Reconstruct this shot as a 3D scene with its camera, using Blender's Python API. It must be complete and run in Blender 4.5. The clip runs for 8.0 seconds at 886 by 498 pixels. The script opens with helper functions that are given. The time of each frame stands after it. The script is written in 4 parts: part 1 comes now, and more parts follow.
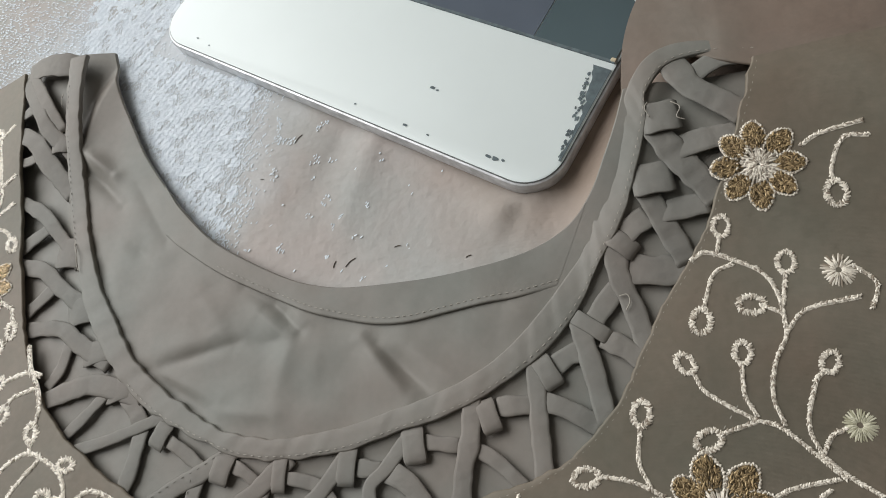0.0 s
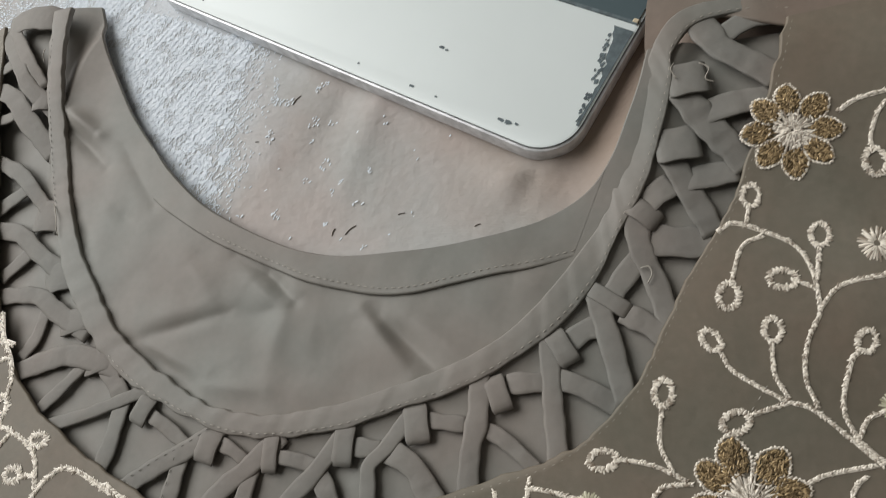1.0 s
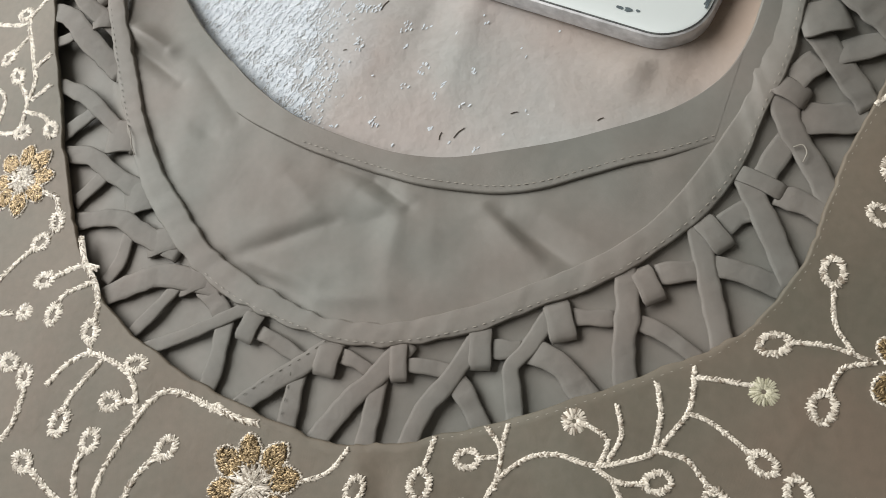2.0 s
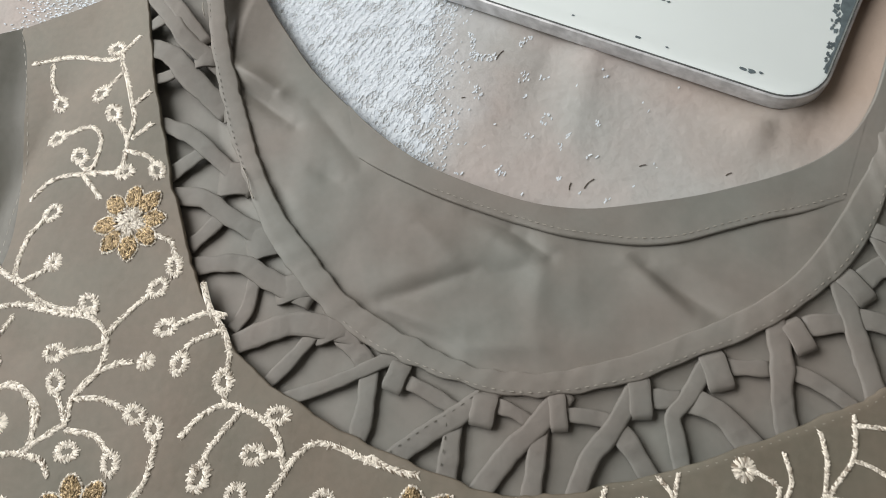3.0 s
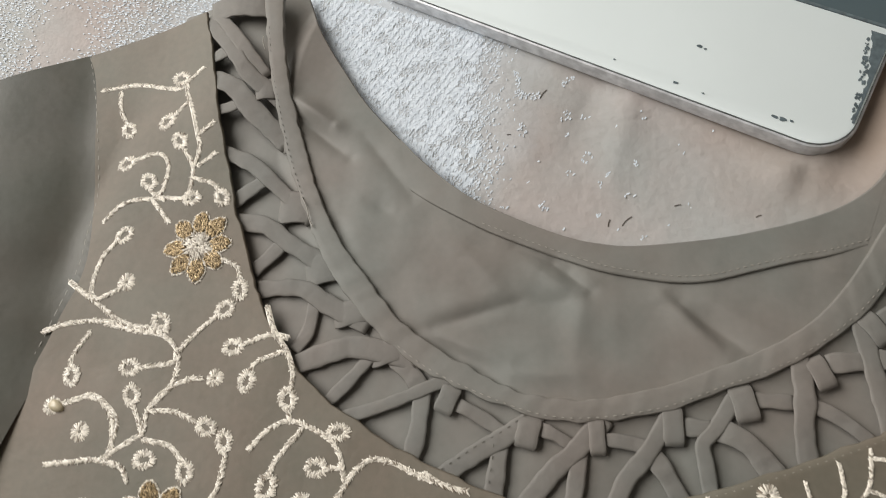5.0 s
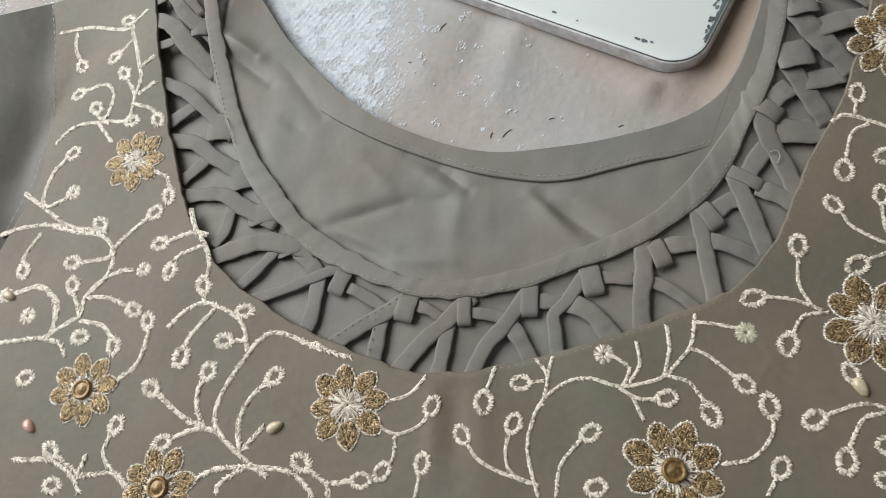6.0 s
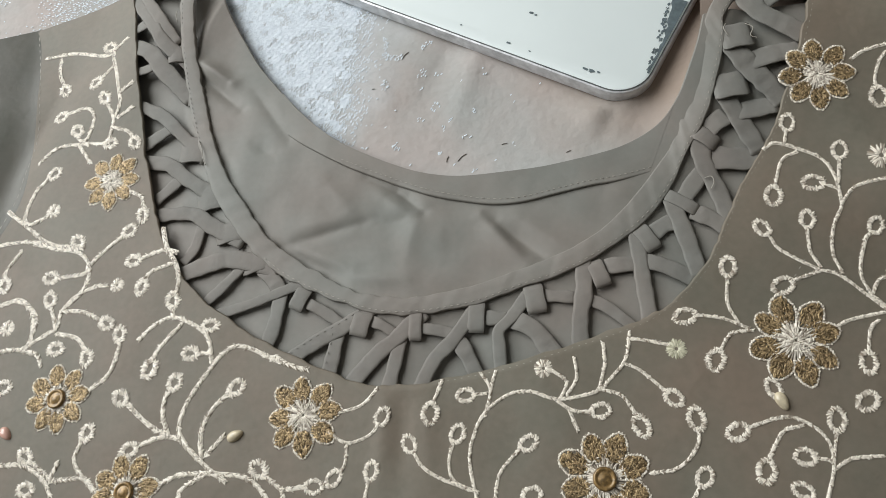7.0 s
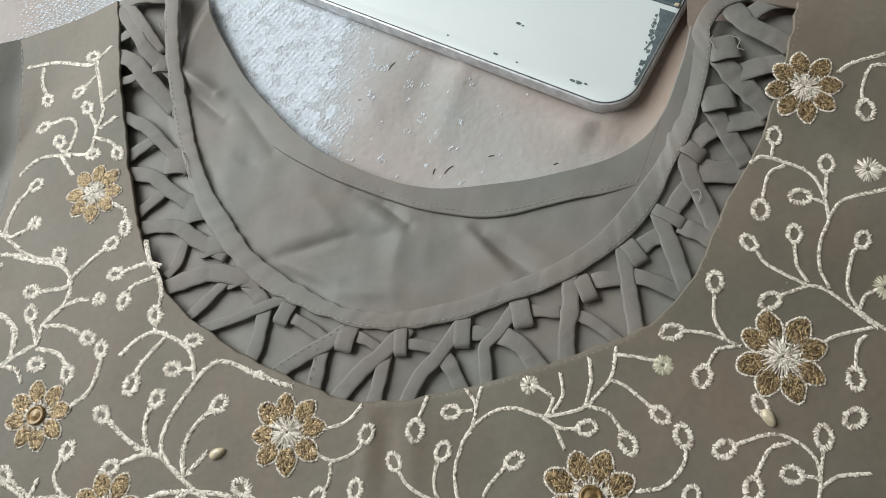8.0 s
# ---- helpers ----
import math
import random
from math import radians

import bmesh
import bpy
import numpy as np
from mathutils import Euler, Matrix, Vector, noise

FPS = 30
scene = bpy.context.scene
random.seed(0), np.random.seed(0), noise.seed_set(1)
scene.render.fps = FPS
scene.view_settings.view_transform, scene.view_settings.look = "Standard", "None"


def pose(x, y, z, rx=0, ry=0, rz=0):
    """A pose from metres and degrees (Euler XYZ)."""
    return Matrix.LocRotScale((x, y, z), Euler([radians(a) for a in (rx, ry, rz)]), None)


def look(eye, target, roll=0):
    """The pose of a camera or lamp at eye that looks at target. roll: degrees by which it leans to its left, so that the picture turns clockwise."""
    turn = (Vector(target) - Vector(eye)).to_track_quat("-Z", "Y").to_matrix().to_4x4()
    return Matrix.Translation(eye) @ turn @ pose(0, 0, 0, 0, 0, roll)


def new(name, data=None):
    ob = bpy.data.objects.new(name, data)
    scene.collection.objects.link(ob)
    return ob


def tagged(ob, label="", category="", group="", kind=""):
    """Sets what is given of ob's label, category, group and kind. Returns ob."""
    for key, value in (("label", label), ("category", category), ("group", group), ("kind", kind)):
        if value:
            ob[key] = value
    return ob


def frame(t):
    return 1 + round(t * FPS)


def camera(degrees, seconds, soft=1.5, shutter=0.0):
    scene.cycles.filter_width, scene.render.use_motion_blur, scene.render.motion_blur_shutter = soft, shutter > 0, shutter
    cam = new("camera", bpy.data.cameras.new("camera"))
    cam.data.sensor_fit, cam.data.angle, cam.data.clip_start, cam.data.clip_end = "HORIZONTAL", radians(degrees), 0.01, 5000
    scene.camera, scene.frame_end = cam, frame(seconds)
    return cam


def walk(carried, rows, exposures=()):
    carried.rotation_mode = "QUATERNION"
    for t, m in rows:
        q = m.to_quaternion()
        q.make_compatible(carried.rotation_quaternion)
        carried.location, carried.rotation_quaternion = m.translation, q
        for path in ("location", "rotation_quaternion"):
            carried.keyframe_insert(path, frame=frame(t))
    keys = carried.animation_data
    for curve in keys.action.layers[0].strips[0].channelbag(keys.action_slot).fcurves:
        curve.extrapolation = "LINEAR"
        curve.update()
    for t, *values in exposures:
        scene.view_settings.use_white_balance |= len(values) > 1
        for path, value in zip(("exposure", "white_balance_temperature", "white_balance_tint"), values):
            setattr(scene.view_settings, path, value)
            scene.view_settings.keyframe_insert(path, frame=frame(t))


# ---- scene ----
cam = camera(68.5, 8.0, soft=0.85, shutter=0.2)
METRES, EYE, TILT, LEAN, TURN = 0.30, 0.1749, -69.2, 14.55, 0.0
ROWS = [
    (0.0, 0.0, 0.0, 0.0, -0.0, 0.0, 0.0),
    (0.5, 0.0027, 0.017, 0.0182, -0.76, 0.26, -0.69),
    (1.0, -0.0178, 0.0414, -0.0267, -1.06, -0.36, -1.36),
    (1.2, -0.0385, 0.0568, -0.0600, -1.30, 0.10, -1.70),
    (1.5, -0.073, 0.0703, -0.0915, -0.86, -0.86, -1.79),
    (1.7, -0.0943, 0.0790, -0.1105, -1.22, -1.19, -0.86),
    (2.8, -0.2890, 0.0787, -0.0953, -6.77, -0.31, 0.40),
    (3.0, -0.3179, 0.0878, -0.0803, -7.39, 0.31, 0.05),
    (3.5, -0.3526, 0.1143, -0.0363, -7.86, -0.41, 0.17),
    (4.0, -0.388, 0.0935, -0.0013, -8.05, -0.55, -1.21),
    (4.2, -0.3996, 0.0717, 0.0431, -6.52, -0.66, -0.94),
    (5.3, -0.3369, 0.0300, -0.0825, -6.74, -0.90, -1.46),
    (5.5, -0.3137, 0.0175, -0.1094, -6.56, -0.81, -1.65),
    (6.0, -0.2368, -0.0574, -0.1434, -5.1, -0.51, -1.15),
    (6.5, -0.1943, -0.1007, -0.1362, -4.47, -0.03, -1.0),
    (7.0, -0.1848, -0.1023, -0.1309, -4.76, 0.29, -1.4),
    (7.5, -0.1879, -0.0986, -0.1316, -4.96, 0.46, -1.71),
    (8.0, -0.1754, -0.0961, -0.1151, -5.29, 0.31, -1.34),
]
walk(cam, [(t, pose(0, 0, EYE, TILT, LEAN, TURN) @ pose(METRES * x, METRES * y, METRES * z, 90 + pitch, roll, yaw)) for t, x, y, z, yaw, pitch, roll in ROWS],
     exposures=[(0.0, -0.14, 6650, 11), (1.0, -0.23, 6750, 12), (1.5, -0.03, 6950, 13), (1.7, 0.03, 6900, 12), (3.0, -0.04, 6750, 12), (3.5, -0.15, 6780, 12), (4.2, -0.22, 6800, 12), (5.5, -0.05, 6950, 13), (6.0, -0.02, 6620, 11), (6.5, 0.0, 6530, 10), (8.0, 0.0, 6480, 9)])

# ---------------------------------------------------------------- light
world = bpy.data.worlds.new("sky")
scene.world = world
world.use_nodes = True
wn = world.node_tree
sky = wn.nodes.new("ShaderNodeTexSky")
sky.sky_type, sky.sun_disc = "NISHITA", False
sky.sun_elevation, sky.sun_rotation = radians(35), radians(250)
wn.links.new(sky.outputs[0], wn.nodes["Background"].inputs[0])
wn.nodes["Background"].inputs[1].default_value = 0.1

# the room: floor at -0.55 m under the bed's top, a wide window to the west
ROOM = (-1.05, 1.9, -1.9, 2.1, -0.56, 2.1)
WINDOW = (-0.1, 1.4, 0.35, 1.55)          # y from, y to, z from, z to in the west wall
glow = new("window_daylight", bpy.data.lights.new("window_daylight", "AREA"))
glow.data.shape, glow.data.size, glow.data.size_y = "RECTANGLE", 1.48, 1.18
glow.data.energy, glow.data.color = 38.0, (0.975, 1.0, 0.985)
glow.matrix_world = look((-1.11, 0.65, 0.95), (0.0, 0.35, 0.3))


# ---------------------------------------------------------------- materials
def nodes_of(name):
    mat = bpy.data.materials.new(name)
    mat.use_nodes = True
    return mat, mat.node_tree, mat.node_tree.nodes["Principled BSDF"]


def cloth(name, base, dark, rough=0.5, weave=9000.0, mottled=18.0, bump=0.12, sheen=0.0, crease=0.0, nubs=0.12):
    """Plain woven cloth: a fine weave in the relief, mottling at two scales in the colour."""
    mat, tree, bsdf = nodes_of(name)
    add, link = tree.nodes.new, tree.links.new
    coord = add("ShaderNodeTexCoord")
    broad = add("ShaderNodeTexNoise")
    broad.inputs["Scale"].default_value, broad.inputs["Detail"].default_value = mottled, 6
    fine = add("ShaderNodeTexNoise")
    fine.inputs["Scale"].default_value, fine.inputs["Detail"].default_value = 420, 3
    mixed = add("ShaderNodeMath")
    mixed.operation = "MULTIPLY_ADD"
    mixed.inputs[1].default_value = 0.35
    ramp = add("ShaderNodeValToRGB")
    ramp.color_ramp.elements[0].position, ramp.color_ramp.elements[1].position = 0.45, 0.85
    ramp.color_ramp.elements[0].color, ramp.color_ramp.elements[1].color = (*dark, 1), (*base, 1)
    link(coord.outputs["Object"], broad.inputs["Vector"])
    link(coord.outputs["Object"], fine.inputs["Vector"])
    link(fine.outputs[0], mixed.inputs[0])
    link(broad.outputs[0], mixed.inputs[2])
    link(mixed.outputs[0], ramp.inputs[0])
    drift, tones, tinted = add("ShaderNodeTexNoise"), add("ShaderNodeValToRGB"), add("ShaderNodeMix")
    drift.inputs["Scale"].default_value, drift.inputs["Detail"].default_value = 24, 4
    tones.color_ramp.elements[0].position, tones.color_ramp.elements[1].position = 0.36, 0.64
    tones.color_ramp.elements[0].color, tones.color_ramp.elements[1].color = (0.92, 0.965, 0.94, 1), (1.0, 0.93, 0.885, 1)
    tinted.data_type, tinted.blend_type = "RGBA", "MULTIPLY"
    tinted.inputs["Factor"].default_value = 1.0
    link(coord.outputs["Object"], drift.inputs["Vector"])
    link(drift.outputs[0], tones.inputs[0])
    link(ramp.outputs[0], tinted.inputs[6])
    link(tones.outputs[0], tinted.inputs[7])
    link(tinted.outputs[2], bsdf.inputs["Base Color"])
    waves = []
    for turn in (0, 90):
        spin = add("ShaderNodeMapping")
        spin.inputs["Rotation"].default_value = (0, 0, radians(turn + 20))
        wave = add("ShaderNodeTexWave")
        wave.inputs["Scale"].default_value, wave.inputs["Distortion"].default_value = weave / 6.28, 1.2
        link(coord.outputs["Object"], spin.inputs[0])
        link(spin.outputs[0], wave.inputs["Vector"])
        waves.append(wave)
    both = add("ShaderNodeMath")
    both.operation = "MULTIPLY"
    link(waves[0].outputs["Fac"], both.inputs[0])
    link(waves[1].outputs["Fac"], both.inputs[1])
    relief = add("ShaderNodeBump")
    relief.inputs["Strength"].default_value, relief.inputs["Distance"].default_value = bump, 0.0002
    link(both.outputs[0], relief.inputs["Height"])
    last = relief
    if crease:
        folds = add("ShaderNodeTexNoise")
        folds.inputs["Scale"].default_value, folds.inputs["Detail"].default_value = 45, 4
        link(coord.outputs["Object"], folds.inputs["Vector"])
        soft = add("ShaderNodeBump")
        soft.inputs["Strength"].default_value, soft.inputs["Distance"].default_value = crease, 0.002
        grit = add("ShaderNodeTexNoise")
        grit.inputs["Scale"].default_value, grit.inputs["Detail"].default_value = 330, 2
        link(coord.outputs["Object"], grit.inputs["Vector"])
        total = add("ShaderNodeMath")
        total.operation = "MULTIPLY_ADD"
        total.inputs[1].default_value = nubs
        link(grit.outputs[0], total.inputs[0])
        link(folds.outputs[0], total.inputs[2])
        link(total.outputs[0], soft.inputs["Height"])
        link(relief.outputs[0], soft.inputs["Normal"])
        last = soft
    link(last.outputs[0], bsdf.inputs["Normal"])
    bsdf.inputs["Roughness"].default_value = rough
    bsdf.inputs["Sheen Weight"].default_value = sheen
    bsdf.inputs["Sheen Roughness"].default_value = 0.5
    return mat


def thread(name, dark, light, metal=0.0, rough=0.35, spread=1.0):
    """Embroidery yarn: every stitch has a shade of its own."""
    mat, tree, bsdf = nodes_of(name)
    add, link = tree.nodes.new, tree.links.new
    island = add("ShaderNodeNewGeometry")
    ramp = add("ShaderNodeValToRGB")
    ramp.color_ramp.elements[0].color, ramp.color_ramp.elements[1].color = (*dark, 1), (*light, 1)
    ramp.color_ramp.elements[1].position = spread
    link(island.outputs["Random Per Island"], ramp.inputs[0])
    link(ramp.outputs[0], bsdf.inputs["Base Color"])
    bsdf.inputs["Metallic"].default_value, bsdf.inputs["Roughness"].default_value = metal, rough
    return mat


def plain(name, colour, rough=0.5, metal=0.0, coat=0.0, vary=0.06, scale=30.0):
    mat, tree, bsdf = nodes_of(name)
    add, link = tree.nodes.new, tree.links.new
    coord, tex, ramp = add("ShaderNodeTexCoord"), add("ShaderNodeTexNoise"), add("ShaderNodeValToRGB")
    tex.inputs["Scale"].default_value, tex.inputs["Detail"].default_value = scale, 5
    ramp.color_ramp.elements[0].position, ramp.color_ramp.elements[1].position = 0.35, 0.65
    ramp.color_ramp.elements[0].color = (*[c * (1 - vary) for c in colour], 1)
    ramp.color_ramp.elements[1].color = (*colour, 1)
    link(coord.outputs["Object"], tex.inputs["Vector"])
    link(tex.outputs[0], ramp.inputs[0])
    link(ramp.outputs[0], bsdf.inputs["Base Color"])
    bsdf.inputs["Roughness"].default_value, bsdf.inputs["Metallic"].default_value = rough, metal
    bsdf.inputs["Coat Weight"].default_value = coat
    return mat


TAUPE = cloth("taupe_crepe", (0.215, 0.183, 0.147), (0.153, 0.137, 0.107), rough=0.62, crease=0.35)
# olive hue of the sleeve, darkened to hold the shade past the seam
SHADED_OLIVE = cloth("shaded_olive_crepe", (0.106, 0.102, 0.082), (0.084, 0.081, 0.065), crease=0.25)
YOKE_CLOTH = cloth("brown_taupe_crepe", (0.227, 0.186, 0.158), (0.179, 0.147, 0.125), crease=0.35)
TAUPE_IN = cloth("taupe_lining", (0.238, 0.228, 0.212), (0.198, 0.190, 0.175), rough=0.6, crease=0.2)
TAUPE_TUBE = cloth("taupe_cord", (0.228, 0.217, 0.203), (0.184, 0.175, 0.164), rough=0.7, mottled=40.0, crease=0.6)
SHEET = cloth("beige_sheet", (0.510, 0.490, 0.488), (0.423, 0.401, 0.395), rough=0.9, weave=7000.0, mottled=14.0, bump=0.2, crease=0.4, nubs=0.32)


def tint_or_shade(mat, place, near, far_off, colour):
    """An uneven-edged patch of colour round a place: a tint, or shade painted in."""
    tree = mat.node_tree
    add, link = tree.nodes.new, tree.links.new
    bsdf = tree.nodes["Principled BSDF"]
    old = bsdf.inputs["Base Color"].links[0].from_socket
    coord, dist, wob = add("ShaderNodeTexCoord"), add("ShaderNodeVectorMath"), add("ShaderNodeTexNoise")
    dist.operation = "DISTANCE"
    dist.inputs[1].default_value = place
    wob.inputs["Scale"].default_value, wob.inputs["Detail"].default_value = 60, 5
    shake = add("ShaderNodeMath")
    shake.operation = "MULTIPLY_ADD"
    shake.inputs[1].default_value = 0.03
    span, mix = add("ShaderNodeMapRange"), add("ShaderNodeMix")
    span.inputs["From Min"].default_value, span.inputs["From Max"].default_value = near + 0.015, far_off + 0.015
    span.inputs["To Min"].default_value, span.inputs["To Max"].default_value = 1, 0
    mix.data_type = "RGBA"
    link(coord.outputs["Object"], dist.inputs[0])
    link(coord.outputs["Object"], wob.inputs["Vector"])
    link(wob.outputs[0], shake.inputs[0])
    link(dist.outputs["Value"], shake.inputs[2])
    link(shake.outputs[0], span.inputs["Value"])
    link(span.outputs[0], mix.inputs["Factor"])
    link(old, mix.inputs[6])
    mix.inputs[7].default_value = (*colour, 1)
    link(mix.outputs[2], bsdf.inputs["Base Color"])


tint_or_shade(SHEET, (-0.178, 0.135, -0.0065), 0.052, 0.082, (0.56, 0.59, 0.62))
# shade beside the phone, painted into the sheet as warm brown
tint_or_shade(SHEET, (0.012, 0.115, -0.0065), 0.025, 0.075, (0.36, 0.285, 0.235))
PILE = thread("white_pile", (0.64, 0.70, 0.76), (0.82, 0.88, 0.94), rough=0.9)
CREAM = thread("cream_thread", (0.25, 0.20, 0.15), (0.95, 0.88, 0.77), rough=0.28, spread=0.62)
OLIVE = thread("olive_thread", (0.40, 0.38, 0.26), (0.82, 0.79, 0.63), rough=0.38)
GOLD = thread("gold_zari", (0.07, 0.045, 0.02), (0.64, 0.47, 0.26), metal=0.4, rough=0.35)
STITCH = plain("pale_stitching", (0.36, 0.335, 0.29), 0.6)
FRAY = plain("dark_fray", (0.10, 0.08, 0.06), 0.9)
PEARL = plain("cream_pearl", (0.72, 0.62, 0.44), 0.32, coat=0.25, vary=0.35, scale=500.0)
PINK = plain("pink_bead", (0.70, 0.42, 0.34), 0.2, coat=0.6)
AMBER = plain("amber_bead", (0.32, 0.20, 0.075), 0.42, metal=0.3, coat=0.3, vary=0.6, scale=900.0)
GLASS_WHITE = plain("white_gloss", (0.81, 0.88, 0.88), 0.5, coat=0.0, vary=0.05, scale=14.0)
GLASS_DARK = plain("slate_glass", (0.10, 0.14, 0.155), 0.10, coat=0.8, vary=0.3, scale=10.0)
GLASS_BLUE = plain("blue_slate_glass", (0.13, 0.155, 0.195), 0.12, coat=0.8, vary=0.3, scale=10.0)
STEEL = plain("brushed_rim", (0.76, 0.77, 0.79), 0.4, metal=0.3, vary=0.3, scale=260.0)
RIM_DARK = plain("dark_gasket", (0.15, 0.16, 0.16), 0.6, vary=0.6, scale=180.0)
CHIP = plain("worn_grey", (0.13, 0.17, 0.185), 0.7, vary=0.4, scale=400.0)
WALL = plain("tan_wall", (0.36, 0.34, 0.31), 0.9, scale=3.0)
CEILING = plain("white_ceiling", (0.62, 0.61, 0.59), 0.9, scale=3.0)
FLOOR = plain("stone_floor", (0.35, 0.31, 0.27), 0.5, scale=4.0, vary=0.2)
WOOD = plain("bed_wood", (0.16, 0.09, 0.05), 0.5, scale=8.0, vary=0.3)


# ---------------------------------------------------------------- mesh helpers (lengths of the garment in mm)
def mesh_from(name, verts, faces, mat, smooth=True):
    data = bpy.data.meshes.new(name)
    data.from_pydata(verts, [], faces)
    if smooth:
        data.shade_smooth()
    data.materials.append(mat)
    data.update()
    return data


def part(name, data, parent, label=""):
    ob = new(name, data)
    ob.parent = parent
    if label:
        ob["label"] = label
    return ob


def spline(points, per=8):
    """A smooth run through the points (Catmull-Rom, even steps between each two)."""
    p = [np.array(q, float) for q in points]
    p = [2 * p[0] - p[1]] + p + [2 * p[-1] - p[-2]]
    out = []
    for i in range(1, len(p) - 2):
        a, b, c, d = p[i - 1:i + 3]
        for k in range(per):
            s = k / per
            out.append(0.5 * (2 * b + (c - a) * s + (2 * a - 5 * b + 4 * c - d) * s * s + (3 * b - a - 3 * c + d) * s ** 3))
    out.append(p[-2])
    return np.array(out)


def even(points, count):
    """The same run with count points at even distances."""
    p = np.asarray(points, float)
    d = np.concatenate([[0], np.cumsum(np.linalg.norm(np.diff(p, axis=0), axis=1))])
    s = np.linspace(0, d[-1], count)
    return np.stack([np.interp(s, d, p[:, k]) for k in range(p.shape[1])], axis=1)


def length_of(points):
    return float(np.linalg.norm(np.diff(points, axis=0), axis=1).sum())


def normals_of(p):
    t = np.gradient(p, axis=0)
    t /= np.linalg.norm(t, axis=1)[:, None] + 1e-9
    return np.stack([-t[:, 1], t[:, 0]], axis=1)


def ridge(x, y, a, b, wide, high):
    """Height of a soft fold that runs from a to b."""
    dx, dy = b[0] - a[0], b[1] - a[1]
    s = ((x - a[0]) * dx + (y - a[1]) * dy) / (dx * dx + dy * dy)
    s = min(1.0, max(0.0, s))
    d = math.hypot(x - a[0] - s * dx, y - a[1] - s * dy)
    if d > 5 * wide:
        return 0.0
    return high * math.exp(-(d / wide) ** 1.5) * (0.35 + 0.65 * math.sin(math.pi * min(max(s, 0.08), 0.92)))


FRONT_FOLDS = (((-103, -18), (-104, -44), 2.2, 0.7), ((-97, -18), (-97, -46), 2.2, -0.7), ((-90, -17), (-88, -44), 2.6, 0.6), ((-152, -22), (-122, -28), 2.0, -0.5),
               ((-262, 40), (-236, 26), 6, -1.2), ((48, 70), (66, 36), 7, 1.0), ((-246, 118), (-262, 70), 9, -2.2), ((-60, 0), (-40, -60), 12, 0.8), ((-240, 20), (-170, -30), 16, 0.9),
               ((20, 20), (70, -10), 14, 1.0), ((55, 60), (80, 10), 10, -1.0), ((60, 118), (90, 80), 12, 1.2))


def ease(s):
    s = min(1.0, max(0.0, s))
    return s * s * (3 - 2 * s)


def rise(x, y):
    """How far the two bunched shoulders lift the cloth, in mm."""
    return 10 * ease((y - 45) / 65) * ease((x + 30) / 35) + 6 * ease((y - 90) / 60) * math.exp(-((x + 203) / 22) ** 2)


def front_z(x, y):
    """Height of the garment's front over its resting plane, in mm."""
    z = rise(x, y) - 7 * ease((x + 30) / 110) * ease((50 - y) / 50) + 1.0 * noise.noise(Vector((x / 55, y / 55, 3.1))) + 0.25 * noise.noise(Vector((x / 17, y / 17, 8.4)))
    for a, b, wide, high in FRONT_FOLDS:
        z += ridge(x, y, a, b, wide, high)
    return z


BACK_FOLDS = (((-141, 37), (-108, 46), 1.8, -0.8), ((-68, 44), (-56, 30), 2.0, -0.7), ((-101, 56), (-91, 47), 2.0, -2.2), ((-92, 50), (-98, 26), 5.0, 1.5), ((-84, 50), (-86, 24), 6.0, 1.1),
              ((-106, 54), (-96, 46), 2.6, 1.4), ((-66, 42), (-48, 25), 2.6, -2.6), ((-71, 44), (-56, 25), 3.2, 2.2),
              ((-58, 42), (-40, 28), 4.0, 1.4), ((-146, 37), (-112, 45), 2.0, -0.9), ((-146, 42), (-112, 49), 6.0, 1.5),
              ((-113, 43), (-92, 45), 2.6, -1.0), ((-186, 122), (-170, 110), 3.2, 4.2), ((-185, 116), (-165, 98), 2.6, -3.0),
              ((-160, 105), (-144, 82), 2.4, -1.2), ((-172, 80), (-165, 67), 3.0, -1.3), ((-158, 81), (-150, 76), 2.4, -1.2),
              ((-145, 38), (-120, 24), 2.4, -1.7), ((-140, 37), (-116, 27), 3.0, 1.7), ((-119, 24), (-97, 22), 2.6, 1.4),
              ((-112, 62), (-97, 54), 2.0, -1.3), ((-216, 152), (-208, 118), 5.0, -1.2), ((-30, 50), (-15, 46), 5.0, 1.2), ((-128, 62), (-118, 50), 4.0, 1.2))


HOLLOW = [(-203, 175), (-196, 140), (-185.5, 96.4), (-171.1, 59.9), (-155.8, 39.0), (-141.1, 25.6), (-122.4, 16.3), (-94.7, 9.5),
          (-58.7, 16.5), (-30.1, 27.7), (-7.2, 48.3), (7.2, 73.5), (18.1, 104.7), (28, 135)]
HOLLOW_POLAR = sorted((math.atan2(y - 115, x + 88), math.hypot(x + 88, y - 115)) for x, y in HOLLOW if math.atan2(y - 115, x + 88) < 0.4)

HOLLOW_ANGLE, HOLLOW_REACH = [q[0] for q in HOLLOW_POLAR], [q[1] for q in HOLLOW_POLAR]


def outside_binding(x, y):
    """0 within the binding's curve, rising to 1 a few mm outside it, under the lattice."""
    a, r = math.atan2(y - 115, x + 88), math.hypot(x + 88, y - 115)
    if a > 1.6:
        a -= 2 * math.pi
    edge = float(np.interp(a, HOLLOW_ANGLE, HOLLOW_REACH))
    s = min(1.0, max(0.0, (r - edge + 2) / 7))
    return s * s * (3 - 2 * s)


